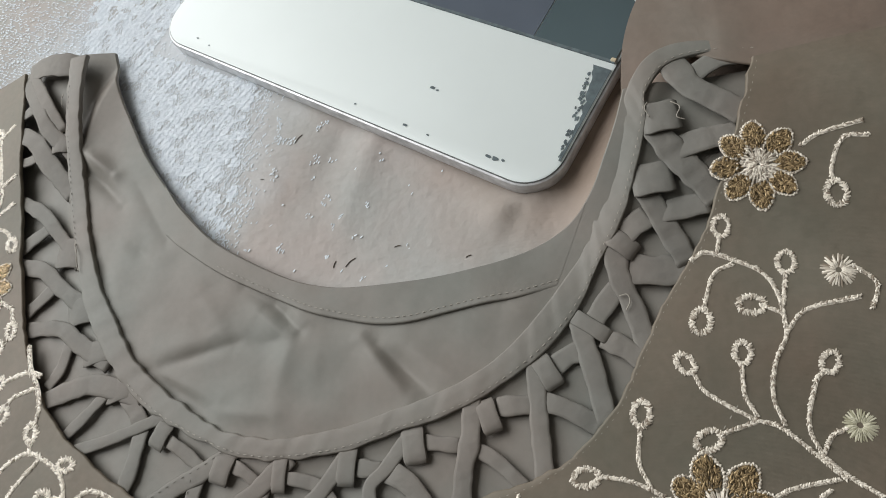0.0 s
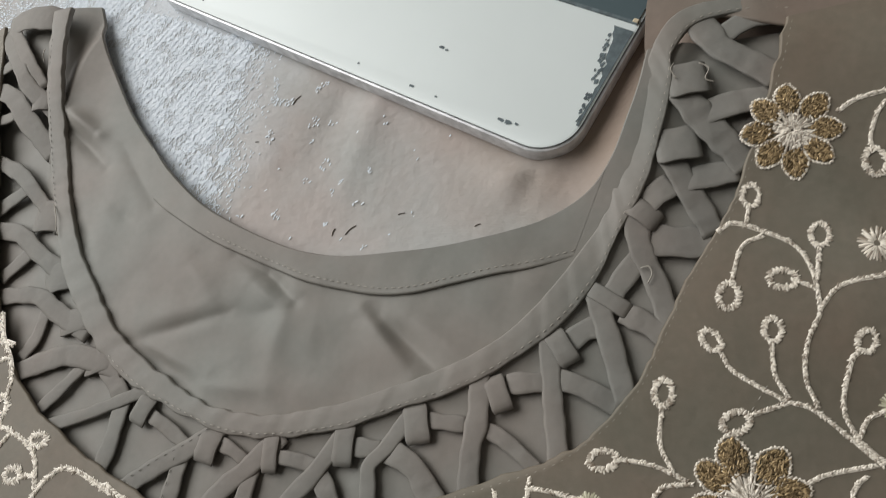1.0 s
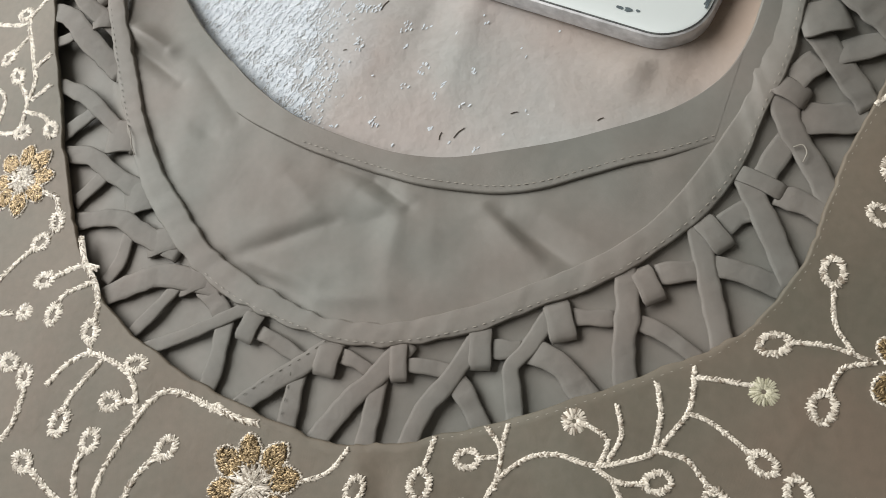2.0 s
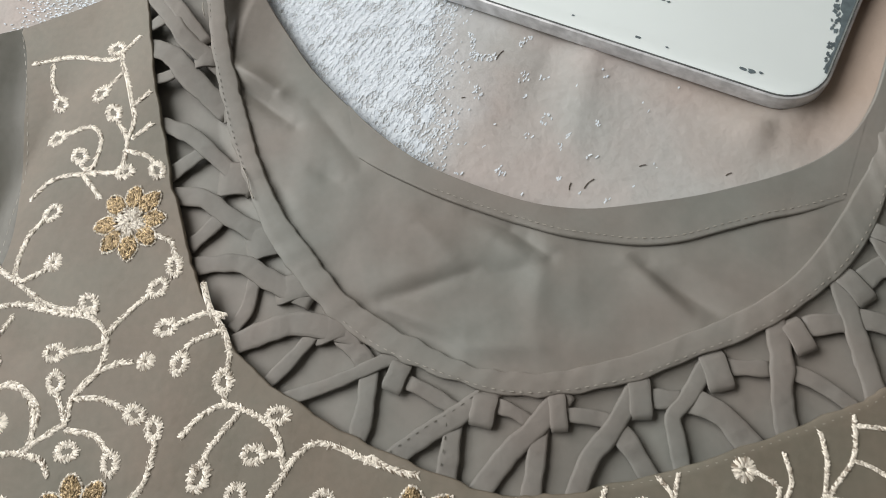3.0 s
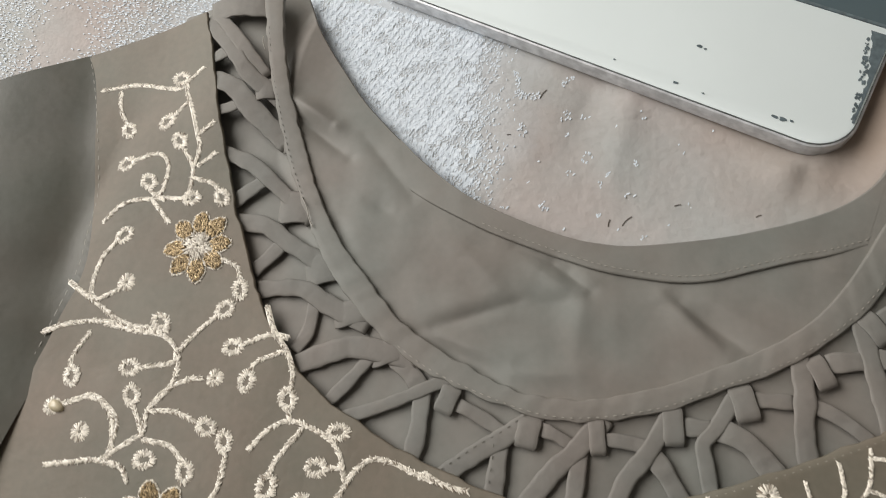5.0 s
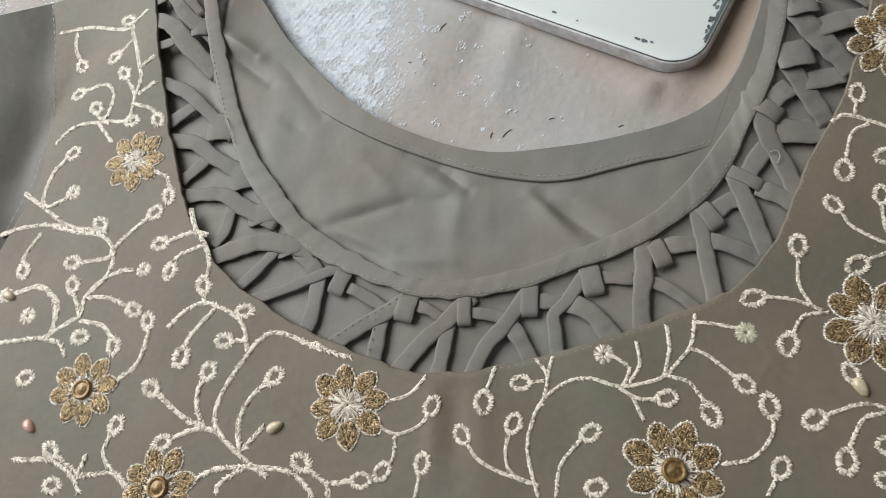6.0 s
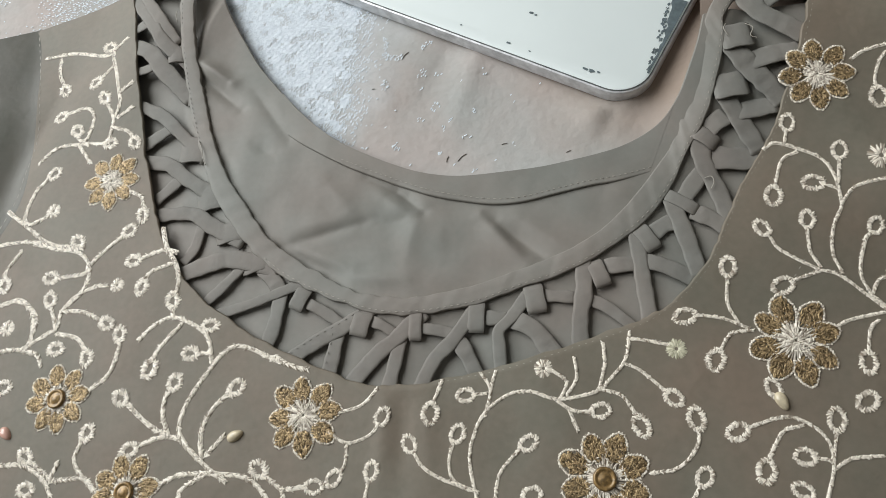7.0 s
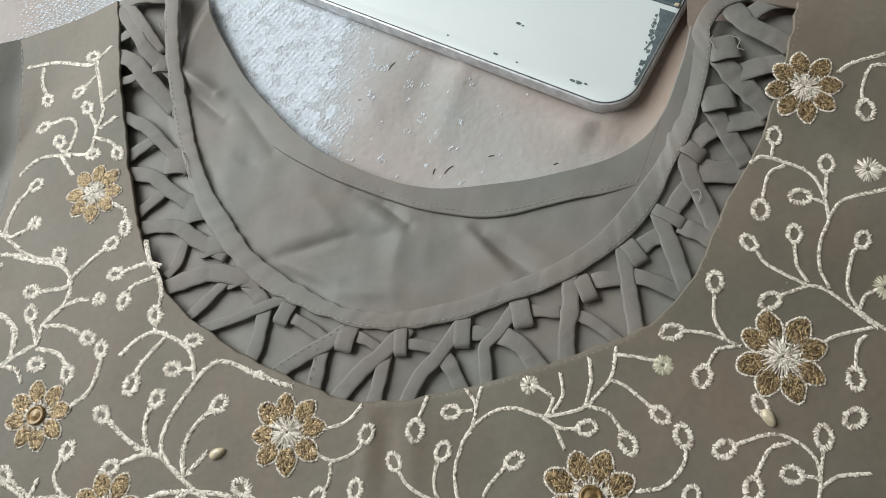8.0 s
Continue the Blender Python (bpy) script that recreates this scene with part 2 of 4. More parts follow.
def back_z(x, y):
    z = rise(x, y) - 2.4 - (0.75 + 2.2 * ease((y - 75) / 45)) * outside_binding(x, y) + 0.55 * noise.noise(Vector((x / 24, y / 24, 1.7))) + 0.25 * noise.noise(Vector((x / 9, y / 9, 5.2)))
    for a, b, wide, high in BACK_FOLDS:
        z += ridge(x, y, a, b, wide, 0.62 * high)
    return z


def patch(inner, outer, rows, height, lip=0.0):
    """A sheet between two runs of as many points each; lip: the edge along inner rolls down by that many mm."""
    verts, faces, n = [], [], len(inner)
    steps = np.linspace(0, 1, rows) ** 1.4
    for j, s in enumerate(steps):
        for a, b in zip(inner, outer):
            x, y = a + (b - a) * s
            verts.append((x / 1000, y / 1000, height(x, y) / 1000))
    if lip:
        base = len(verts)
        for drop, back in ((0.35, -0.35), (0.9, -0.45), (1.5, -0.1)):
            for a, b in zip(inner, outer):
                way = (b - a) / (np.linalg.norm(b - a) + 1e-9)
                x, y = a + way * back
                verts.append((x / 1000, y / 1000, (height(*a) - drop * lip) / 1000))
        order = [base + 2 * n, base + n, base]
    else:
        order = []
    lines = order + [j * n for j in range(rows)]
    for a, b in zip(lines, lines[1:]):
        for i in range(n - 1):
            faces.append((a + i, a + i + 1, b + i + 1, b + i))
    return verts, faces


def ribbon(run, half, thick, height, sides=8):
    """A flattened tube along run (x, y in mm), with half its width, its thickness and the height of its middle at each step."""
    p = np.asarray(run, float)
    nor = normals_of(p)
    verts, faces, n = [], [], len(p)
    half = np.broadcast_to(half, n)
    for i in range(n):
        z = height[i]
        for k in range(sides):
            a = 2 * math.pi * k / sides
            c, s = math.cos(a), math.sin(a)
            c, s = math.copysign(abs(c) ** 0.6, c), math.copysign(abs(s) ** 0.55, s)
            x, y = p[i] + nor[i] * half[i] * c
            verts.append((x / 1000, y / 1000, (z + thick / 2 * s) / 1000))
    for i in range(n - 1):
        for k in range(sides):
            faces.append((i * sides + k, i * sides + (k + 1) % sides, (i + 1) * sides + (k + 1) % sides, (i + 1) * sides + k))
    faces.append(tuple(range(sides - 1, -1, -1)))
    faces.append(tuple((n - 1) * sides + k for k in range(sides)))
    return verts, faces


def one_stitch(verts, faces, a, b, wide, high, za, zb):
    """One raised stitch from a to b (mm)."""
    i = len(verts)
    mx, my = (a[0] + b[0]) / 2, (a[1] + b[1]) / 2
    dx, dy = b[0] - a[0], b[1] - a[1]
    d = math.hypot(dx, dy) + 1e-9
    ux, uy = -dy / d * wide / 2, dx / d * wide / 2
    zm = (za + zb) / 2
    ex, ey = ux * 0.5, uy * 0.5
    for x, y, z in ((a[0] + ex, a[1] + ey, za), (a[0] - ex, a[1] - ey, za), (mx + ux, my + uy, zm), (mx, my, zm + high), (mx - ux, my - uy, zm),
                    (b[0] + ex, b[1] + ey, zb), (b[0] - ex, b[1] - ey, zb)):
        verts.append((x / 1000, y / 1000, z / 1000))
    faces += [(i, i + 1, i + 3), (i, i + 3, i + 2), (i + 1, i + 4, i + 3), (i + 2, i + 3, i + 5), (i + 3, i + 6, i + 5), (i + 3, i + 4, i + 6)]


# ---------------------------------------------------------------- the room and the bed
def box_mesh(name, lo, hi, mat, bevel=0.0):
    bm = bmesh.new()
    bmesh.ops.create_cube(bm, size=1)
    for v in bm.verts:
        v.co = Vector([(lo[k] + hi[k]) / 2 + v.co[k] * (hi[k] - lo[k]) for k in range(3)])
    if bevel:
        bmesh.ops.bevel(bm, geom=bm.edges[:], offset=bevel, segments=3, affect="EDGES", profile=0.5)
    data = bpy.data.meshes.new(name)
    bm.to_mesh(data)
    bm.free()
    data.materials.append(mat)
    return data


def setting(name, lo, hi, mat, label, category):
    return tagged(new(name, box_mesh(name, lo, hi, mat)), label, category, kind="structure")


X0, X1, Y0, Y1, Z0, Z1 = ROOM
setting("floor", (X0 - .1, Y0 - .1, Z0 - .1), (X1 + .1, Y1 + .1, Z0), FLOOR, "plain brownish stone floor of the room", "floor")
setting("ceiling", (X0 - .1, Y0 - .1, Z1), (X1 + .1, Y1 + .1, Z1 + .1), CEILING, "plain white painted ceiling of the room", "ceiling")
setting("wall_east", (X1, Y0, Z0), (X1 + .1, Y1, Z1), WALL, "plain tan painted wall of the room", "wall")
setting("wall_north", (X0 - .1, Y1, Z0), (X1 + .1, Y1 + .1, Z1), WALL, "plain tan painted wall of the room", "wall")
setting("wall_south", (X0 - .1, Y0 - .1, Z0), (X1 + .1, Y0, Z1), WALL, "plain tan painted wall of the room", "wall")
west = tagged(new("wall_west"), "plain tan wall with a wide window opening", "wall", kind="structure")
for lo, hi in (((X0 - .1, Y0, Z0), (X0, WINDOW[0], Z1)), ((X0 - .1, WINDOW[1], Z0), (X0, Y1, Z1)),
               ((X0 - .1, WINDOW[0], Z0), (X0, WINDOW[1], WINDOW[2])), ((X0 - .1, WINDOW[0], WINDOW[3]), (X0, WINDOW[1], Z1))):
    part("wall_section", box_mesh("wall_section", lo, hi, WALL), west)

bed = tagged(new("bed"), "low bed with a mattress under a beige sheet", "bed")
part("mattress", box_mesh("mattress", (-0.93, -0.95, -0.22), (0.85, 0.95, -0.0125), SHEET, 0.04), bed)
part("bed_frame", box_mesh("bed_frame", (-0.96, -0.98, -0.56), (0.88, 0.98, -0.22), WOOD, 0.02), bed)

SHEET_FOLDS = (((-67, 128), (-80, 84), 5, 1.3), ((-78, 128), (-92, 96), 6, -1.2), ((-36, 86), (-18, 72), 4, 1.8), ((-30, 80), (-8, 92), 5, 2.2),
               ((-26, 74), (-20, 88), 2.5, -1.6), ((-4, 96), (16, 130), 6, 1.6), ((-110, 110), (-104, 84), 7, 0.8))


def sheet_z(x, y):
    z = -6.4 + 0.5 * noise.noise(Vector((x / 40, y / 40, 2.2))) + 0.12 * noise.noise(Vector((x / 7, y / 7, 6.1)))
    beyond = (x + 162.9) * 0.86 - (y - 169.5) * 0.51 - 173
    z += 8 * ease((beyond - 1) / 22) * ease((y - 55) / 35) * ease((150 - x) / 60) * ease((240 - y) / 60)
    z -= 5 * ease((x - 30) / 50) * ease((55 - y) / 40) * ease((330 - x) / 80)
    if -130 < x < 40 and 50 < y < 150:
        for a, b, wide, high in SHEET_FOLDS:
            z += ridge(x, y, a, b, wide, high)
    return z


def make_sheet():
    xs = np.concatenate([np.linspace(-910, -340, 24), np.linspace(-330, 120, 190), np.linspace(130, 830, 24)])
    ys = np.concatenate([np.linspace(-930, -90, 24), np.linspace(-80, 260, 150), np.linspace(270, 930, 24)])
    verts = [(x / 1000, y / 1000, sheet_z(x, y) / 1000) for y in ys for x in xs]
    n = len(xs)
    faces = [(j * n + i, j * n + i + 1, (j + 1) * n + i + 1, (j + 1) * n + i) for j in range(len(ys) - 1) for i in range(n - 1)]
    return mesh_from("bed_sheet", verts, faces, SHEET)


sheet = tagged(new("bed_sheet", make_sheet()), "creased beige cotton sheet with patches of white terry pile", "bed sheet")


def pile_share(x, y, scattered=True):
    """How thickly the white pile stands at a place: dense to the west, worn off in patches."""
    edge = -124 + 0.16 * (y - 100) + 7 * noise.noise(Vector((x / 22, y / 22, 4.0))) + 4 * noise.noise(Vector((x / 6, y / 6, 1.0)))
    if y > 132:
        edge = max(edge, -118 + (y - 132) * 0.25)
    share = 1 / (1 + math.exp((x - edge - 2) / 2.8))
    bare = math.exp(-(((x + 285) / 16) ** 2 + ((y - 168) / 20) ** 2)) + 0.5 * math.exp(-(((x + 232) / 14) ** 2 + ((y - 205) / 10) ** 2))
    share *= 1 - min(1, 1.25 * bare)
    share *= 0.75 + 0.5 * noise.noise(Vector((x / 5, y / 5, 9.0))) + 0.2
    if x < -198:
        gaps = ease((noise.noise(Vector((x / 1.6 + y / 3, y / 2.6 - x / 4, 7.0))) + 0.42) / 0.5)
        share *= 1 - (1 - gaps) * ease((-198 - x) / 12)
    spot = noise.noise(Vector((x / 5.0, y / 5.0, 12.0)))
    near = max(0.0, 1 - (x - edge) / 75) if x > edge else 0
    along, across = (x + 162.9) * 0.86 - (y - 169.5) * 0.51, (x + 162.9) * 0.51 + (y - 169.5) * 0.86
    if -4.5 < along < 40 and -1.5 - 3 * ease((30 - along) / 30) < across < 84:
        share *= 0.1
    if scattered and x < 20 and spot > 0.38 and near > 0:
        share = max(share, near * 0.8)
    return share


def make_pile():
    rng = random.Random(4)
    verts, faces = [], []
    for j in range(190):
        for i in range(180):
            x, y = -335 + i * 1.25, 58 + j * 1.25
            if pile_share(x, y, False) > 0.84 and noise.noise(Vector((x / 1.7, y / 3.0, 3.0))) < 0.45 and x > -205 and not (y < 118 and x < -185):
                k = len(verts)
                verts += [((x + dx) / 1000, (y + dy) / 1000, (sheet_z(x + dx, y + dy) + 0.1) / 1000) for dx, dy in ((-.63, -.63), (.63, -.63), (.63, .63), (-.63, .63))]
                faces.append((k, k + 1, k + 2, k + 3))
    step = 0.72
    for j in range(int(235 / step)):
        for i in range(int(320 / step)):
            x, y = -335 + i * step + rng.uniform(-.35, .35), 58 + j * step + rng.uniform(-.35, .35)
            if x > 0 or (y < 118 and x < -185) or (y < 90 - (x + 150) * 0.6 and x < -60 and y < 62):
                continue
            if rng.random() > pile_share(x, y):
                continue
            if x < -205 and math.sin((0.35 * x + 0.94 * y) * 4.2) < -0.25 and rng.random() < 0.75:
                continue
            a = (0.9 if x > -205 else -0.25) + rng.gauss(0, 0.3)
            d = rng.uniform(0.3, 0.68)
            z = sheet_z(x, y) + rng.uniform(0.0, 0.2) + 0.12 * math.sin((x * 0.78 - y * 0.62) * 2.6)
            one_stitch(verts, faces, (x - d * math.cos(a), y - d * math.sin(a)), (x + d * math.cos(a), y + d * math.sin(a)),
                       rng.uniform(0.35, 0.62), rng.uniform(0.05, 0.14), z, z + rng.uniform(0, 0.16))
    return mesh_from("terry_pile", verts, faces, PILE)


pile = tagged(new("terry_pile", make_pile()), "white looped terry pile on the beige sheet", "towel pile", kind="stuff")


# ---------------------------------------------------------------- the phone on the sheet
def make_phone():
    """A slab with round corners; its own x runs along the long side, its own y across."""
    long, wide, r = 0.173, 0.078, 0.0135

    def outline(inset, z, seg=10):
        out, rad = [], r - inset
        for cx, cy, a0 in ((long - r, r, -90), (long - r, wide - r, 0), (r, wide - r, 90), (r, r, 180)):
            for k in range(seg + 1):
                a = radians(a0 + 90 * k / seg)
                out.append((cx + rad * math.cos(a), cy + rad * math.sin(a), z))
        return out

    def loft(name, rings, mat, cap=True):
        verts, faces, n = [], [], len(rings[0])
        for ring in rings:
            verts += ring
        for j in range(len(rings) - 1):
            for i in range(n):
                faces.append((j * n + i, j * n + (i + 1) % n, (j + 1) * n + (i + 1) % n, (j + 1) * n + i))
        if cap:
            faces.append(tuple((len(rings) - 1) * n + i for i in range(n)))
            faces.append(tuple(range(n - 1, -1, -1)))
        data = mesh_from(name, verts, faces, mat)
        data.set_sharp_from_angle(angle=radians(40))
        return data

    thing = tagged(new("smartphone"), "glossy white smartphone with steel rim and slate panel, worn edges", "phone")
    part("rim", loft("rim", [outline(0.0012, 0), outline(0.0, 0.0014), outline(0.0, 0.0056), outline(0.0004, 0.0070), outline(0.0012, 0.0075)], STEEL), thing, "scuffed silver metal rim")
    part("gasket", loft("gasket", [outline(0.0009, 0.0070), outline(0.0010, 0.0076), outline(0.0014, 0.0077)], RIM_DARK), thing, "thin dark seal line")
    part("face", loft("face", [outline(0.0013, 0.0072), outline(0.0013, 0.0078), outline(0.0022, 0.0081)], GLASS_WHITE), thing, "glossy milky white glass face")
    split = 0.0497
    panel = [(0.143, split), (long - 0.0022, split), (long - 0.0022, wide - 0.014), (long - 0.006, wide - 0.006), (long - 0.014, wide - 0.0026), (0.143, wide - 0.0026)]
    slab = [(x, y, 0.0082) for x, y in panel] + [(x, y, 0.0087) for x, y in panel]
    n = len(panel)
    quads = [(i, (i + 1) % n, n + (i + 1) % n, n + i) for i in range(n)] + [tuple(range(n, 2 * n))]
    part("panel", mesh_from("panel", slab, quads, GLASS_DARK, smooth=False), thing, "glossy slate grey glass panel")
    part("panel_edge", box_mesh("panel_edge", (0.030, split - 0.0009, 0.0081), (long - 0.0020, split, 0.0088), CHIP), thing, "dark worn edge strip")
    part("panel_end", box_mesh("panel_end", (0.030, split, 0.0081), (0.1425, wide - 0.0026, 0.0086), GLASS_BLUE), thing, "glossy blue-grey glass panel")
    part("stud", box_mesh("stud", (long - 0.0036, split - 0.0006, 0.0082), (long - 0.0018, split + 0.0008, 0.0092), PEARL, 0.0004), thing, "small bright stud")

    rng = random.Random(11)
    jag = [(long - 0.0018, 0.0125 + 0.0340 * k / 24) for k in range(25)]
    edge = [(x - 0.0003 - 0.0056 * (k / 24) ** 2.6 - rng.uniform(0, 0.0009), y) for k, (x, y) in enumerate(jag)]
    slab = [(x, y, 0.00826) for x, y in edge] + [(x, y, 0.00826) for x, y in jag]
    part("worn_strip", mesh_from("worn_strip", slab, [(k, 25 + k, 26 + k, k + 1) for k in range(24)], CHIP), thing, "flaked teal-grey strip beside the rim")
    # worn chips along the short end and the corner
    for k in range(46):
        s = rng.random() ** 0.8
        x = long - 0.0026 - 0.0050 * s ** 2.2 - abs(rng.gauss(0, 0.0007))
        y = 0.013 + s * 0.030
        verts, count = [], 7
        rad = rng.uniform(0.0003, 0.0008)
        for i in range(count):
            a = 2 * math.pi * i / count
            q = rad * rng.uniform(0.45, 1.2)
            verts.append((x + q * math.cos(a) * 0.8, y + q * math.sin(a) * 1.3, 0.00830))
        verts.append((x, y, 0.00838))
        part("chip", mesh_from("chip", verts, [(i, (i + 1) % count, count) for i in range(count)], CHIP), thing)
    for x, y, rad in ((0.1205, 0.0205, 0.0011), (0.1225, 0.0203, 0.0009), (0.150, 0.0056, 0.0012), (0.1525, 0.0056, 0.0015), (0.155, 0.0062, 0.0010),
                      (0.119, 0.0048, 0.0010), (0.128, 0.0046, 0.0007), (0.020, 0.006, 0.0008), (0.027, 0.005, 0.0007), (0.098, 0.0052, 0.0006)):
        verts, count = [], 8
        for i in range(count):
            a = 2 * math.pi * i / count
            q = rad * rng.uniform(0.5, 1.1)
            verts.append((x + q * math.cos(a), y + q * math.sin(a) * 0.55, 0.00826))
        verts.append((x, y, 0.00836))
        part("chip", mesh_from("chip", verts, [(i, (i + 1) % count, count) for i in range(count)], CHIP), thing)
    return thing


phone = make_phone()
phone.matrix_world = pose(-0.1629, 0.1695, -0.0063, 0, 0, -30.7) @ Matrix.Diagonal((1, 1, 0.80, 1))


def lint(x, y, long, turn):
    """A wisp of dark thread on the sheet."""
    u = np.array((math.cos(radians(turn)), math.sin(radians(turn))))
    v = np.array((-u[1], u[0]))
    c = np.array((x, y))
    run = spline([c - u * long / 2, c + v * long * 0.08, c + u * long / 2], 6)
    verts, faces = ribbon(run, 0.13, 0.22, [sheet_z(*q) + 0.15 for q in run], sides=6)
    return tagged(new("lint_wisp", mesh_from("lint_wisp", verts, faces, FRAY)), "short dark wisp of thread lint on the sheet", "lint", group="lint on the sheet")


lint(-82.9, 69.3, 2.4, 70)
lint(-61.8, 73.4, 2.0, 10)
lint(-77.5, 69.5, 4.2, 40)
lint(-99.5, 117.5, 4.0, 50)
lint(-112.0, 103.0, 1.2, 0)
lint(-39.0, 68.0, 1.8, 20)

# ---------------------------------------------------------------- the garment
kurta = tagged(new("kurta"), "taupe embroidered kurta with a latticed round neckline, lying on the sheet", "garment")

OUTER = [(-219, 160), (-214.8, 139), (-207.2, 98.6), (-193.5, 53.8), (-178.6, 26.5), (-151.5, 5.7), (-118.2, -10.4), (-97, -14),
         (-66.0, -9.3), (-28.0, 1.7), (-13.6, 7.6), (0.9, 22.3), (13.6, 45.0), (28.7, 68.8), (38.9, 94), (45.0, 112.9)]
FAR = [(-266, 148.5), (-261, 133), (-256, 92), (-254, 64), (-266, 30), (-300, -80), (-330, -600), (-180, -640),
       (-20, -640), (150, -600), (146, -80), (122, 0), (108, 36), (101.8, 68.4), (98.6, 94), (100.3, 118.6)]
BAND_OUT = [(-196.5, 162.1), (-194.8, 146), (-192.2, 126.6), (-185.5, 96.4), (-171.1, 59.9), (-155.8, 39.0), (-141.1, 25.6), (-122.4, 16.3), (-108, 10.9), (-94.7, 9.5),
            (-75.1, 11.5), (-58.7, 16.5), (-42.7, 21.3), (-30.1, 27.7), (-17.0, 36.8), (-7.2, 48.3), (-1, 60), (6.2, 71.4), (11.3, 84.8), (15.2, 98.1), (15.9, 105.9), (19.3, 111.9), (23.4, 115.7), (30.3, 117.2), (39.1, 116.9), (45.4, 115.9)]
BAND_IN = [(-189.4, 162.4), (-188.5, 145), (-185.5, 122.7), (-176.7, 90.2), (-167.7, 69.1), (-158.5, 55.6), (-148.2, 41.3), (-137.5, 32.5), (-118.7, 20.7), (-105.2, 16.3), (-92.1, 15.6),
           (-75.0, 18.1), (-58.4, 22.9), (-43.3, 28.3), (-31.9, 34.6), (-22.0, 43.3), (-9.9, 57.6), (-2.7, 68.9), (2.8, 86.6), (7.4, 100.1), (9.5, 105.5), (13.0, 112.9), (17.8, 118.9), (25.2, 121.9), (34.6, 121.6), (46.3, 118.7)]
BACK_NECK = [(-183.3, 167.6), (-176.5, 147.9), (-166.4, 128.8), (-157.5, 114.4), (-139.4, 92.5), (-123.2, 78.1), (-99.2, 65.2), (-84.4, 60.6), (-70.7, 59.6), (-50.3, 60.6),
             (-32.8, 63.3), (-18.1, 67.1), (-8, 72.5), (-1.2, 80.7), (3.5, 90.6), (7.4, 100.1), (10.5, 110.1)]
BACK_FAR = [(-231.3, 165), (-239.8, 139.8), (-235, 100), (-230, 60), (-210, 10), (-180, -20), (-150, -32), (-105, -40), (-70, -36), (-35, -26),
            (0, -10), (25, 15), (42, 45), (55.5, 77), (59, 97.5), (58.5, 112.9)]

N = 220
outer, far = spline(OUTER, 14), spline(FAR, 14)
outer = outer + normals_of(outer) * np.array([[0.7 * noise.noise(Vector((x / 6, y / 6, 0.5))) + 0.45 * noise.noise(Vector((x / 2, y / 2, 1.5)))] for x, y in outer])
verts, faces = patch(outer, far, 64, front_z, lip=1.0)
part("front_panel", mesh_from("front_panel", verts, faces, TAUPE), kurta, "taupe crepe front with a turned neckline edge")

# the back under the lattice, with its own neckline and facing
verts, faces = patch(even(spline(BACK_NECK), 420), even(spline(BACK_FAR), 420), 120, back_z, lip=1.2)
part("back_panel", mesh_from("back_panel", verts, faces, TAUPE_IN), kurta, "creased taupe back seen inside the neckline")

FACING = [(-144.7, 84.3), (-137.5, 78.7), (-121.5, 68.4), (-108.5, 62.0), (-98.0, 57.2), (-87.7, 52.8), (-75.8, 49.7), (-66.0, 47.8), (-56.4, 47.7), (-44.8, 49.7), (-33.3, 51.7), (-23.9, 52.9), (-12.9, 55.4)]
NECK_TOP = [(-148, 103), (-139.0, 92.0), (-122.8, 77.6), (-99.0, 64.9), (-84.3, 60.3), (-70.7, 59.3), (-50.3, 60.3), (-32.8, 63.0), (-18, 67), (-7, 73), (-3, 78)]


def facing_z(x, y):
    return back_z(x, y) + 0.05 + min(1.0, max(0.0, (x + 156) / 28)) * ease((-12 - x) / 22)


verts, faces = patch(even(spline(FACING), 160), even(spline(NECK_TOP), 160), 12, facing_z, lip=0.9)
part("neck_facing", mesh_from("neck_facing", verts, faces, TAUPE_IN), kurta, "stitched-down taupe neck facing")

# the shoulder and sleeve beyond the armhole seam
ARMHOLE = [(-266.5, 150.6), (-261.5, 133), (-257, 111), (-254.8, 91), (-255.5, 76), (-257, 62), (-266, 36), (-285, -20), (-300, -60)]
SLEEVE = [(-330, 119), (-345, 90), (-352, 70), (-358, 50), (-362, 30), (-366, 10), (-372, -20), (-380, -60), (-390, -110)]


def sleeve_z(x, y):
    d = max(0.0, -(x + 256))
    puff = min(1.0, d / 45)
    return front_z(x, y) - 0.6 - 0.7 * math.exp(-((d - 6) / 7) ** 2) + 10.0 * puff * puff * (3 - 2 * puff)


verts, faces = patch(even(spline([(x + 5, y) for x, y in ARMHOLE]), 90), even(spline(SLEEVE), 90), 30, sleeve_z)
# the sleeve's weaker light is painted into its cloth colour
part("sleeve", mesh_from("sleeve", verts, faces, SHADED_OLIVE), kurta, "olive taupe sleeve with shade in its colour, set in at the armhole")

ARMHOLE_EAST = [(105, 128), (101, 100), (100, 70), (104, 36), (118, 0), (142, -80)]
SLEEVE_EAST = [(190, 100), (215, 65), (235, 35), (250, 0), (262, -35), (280, -120)]
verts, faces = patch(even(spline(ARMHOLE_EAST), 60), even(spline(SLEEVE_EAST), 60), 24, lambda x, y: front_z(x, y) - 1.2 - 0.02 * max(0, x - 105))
part("sleeve", mesh_from("sleeve", verts, faces, SHADED_OLIVE), kurta, "olive taupe sleeve with shade in its colour, set in at the armhole")

# shoulder yoke of the back that shows past the shoulder seam
YOKE_A = [(9.2, 101), (13.4, 107.3), (17.6, 113.9), (23.3, 116.7), (30, 117.7), (40.4, 112.9), (54.7, 109.6), (83.2, 110.1), (140.3, 111)]
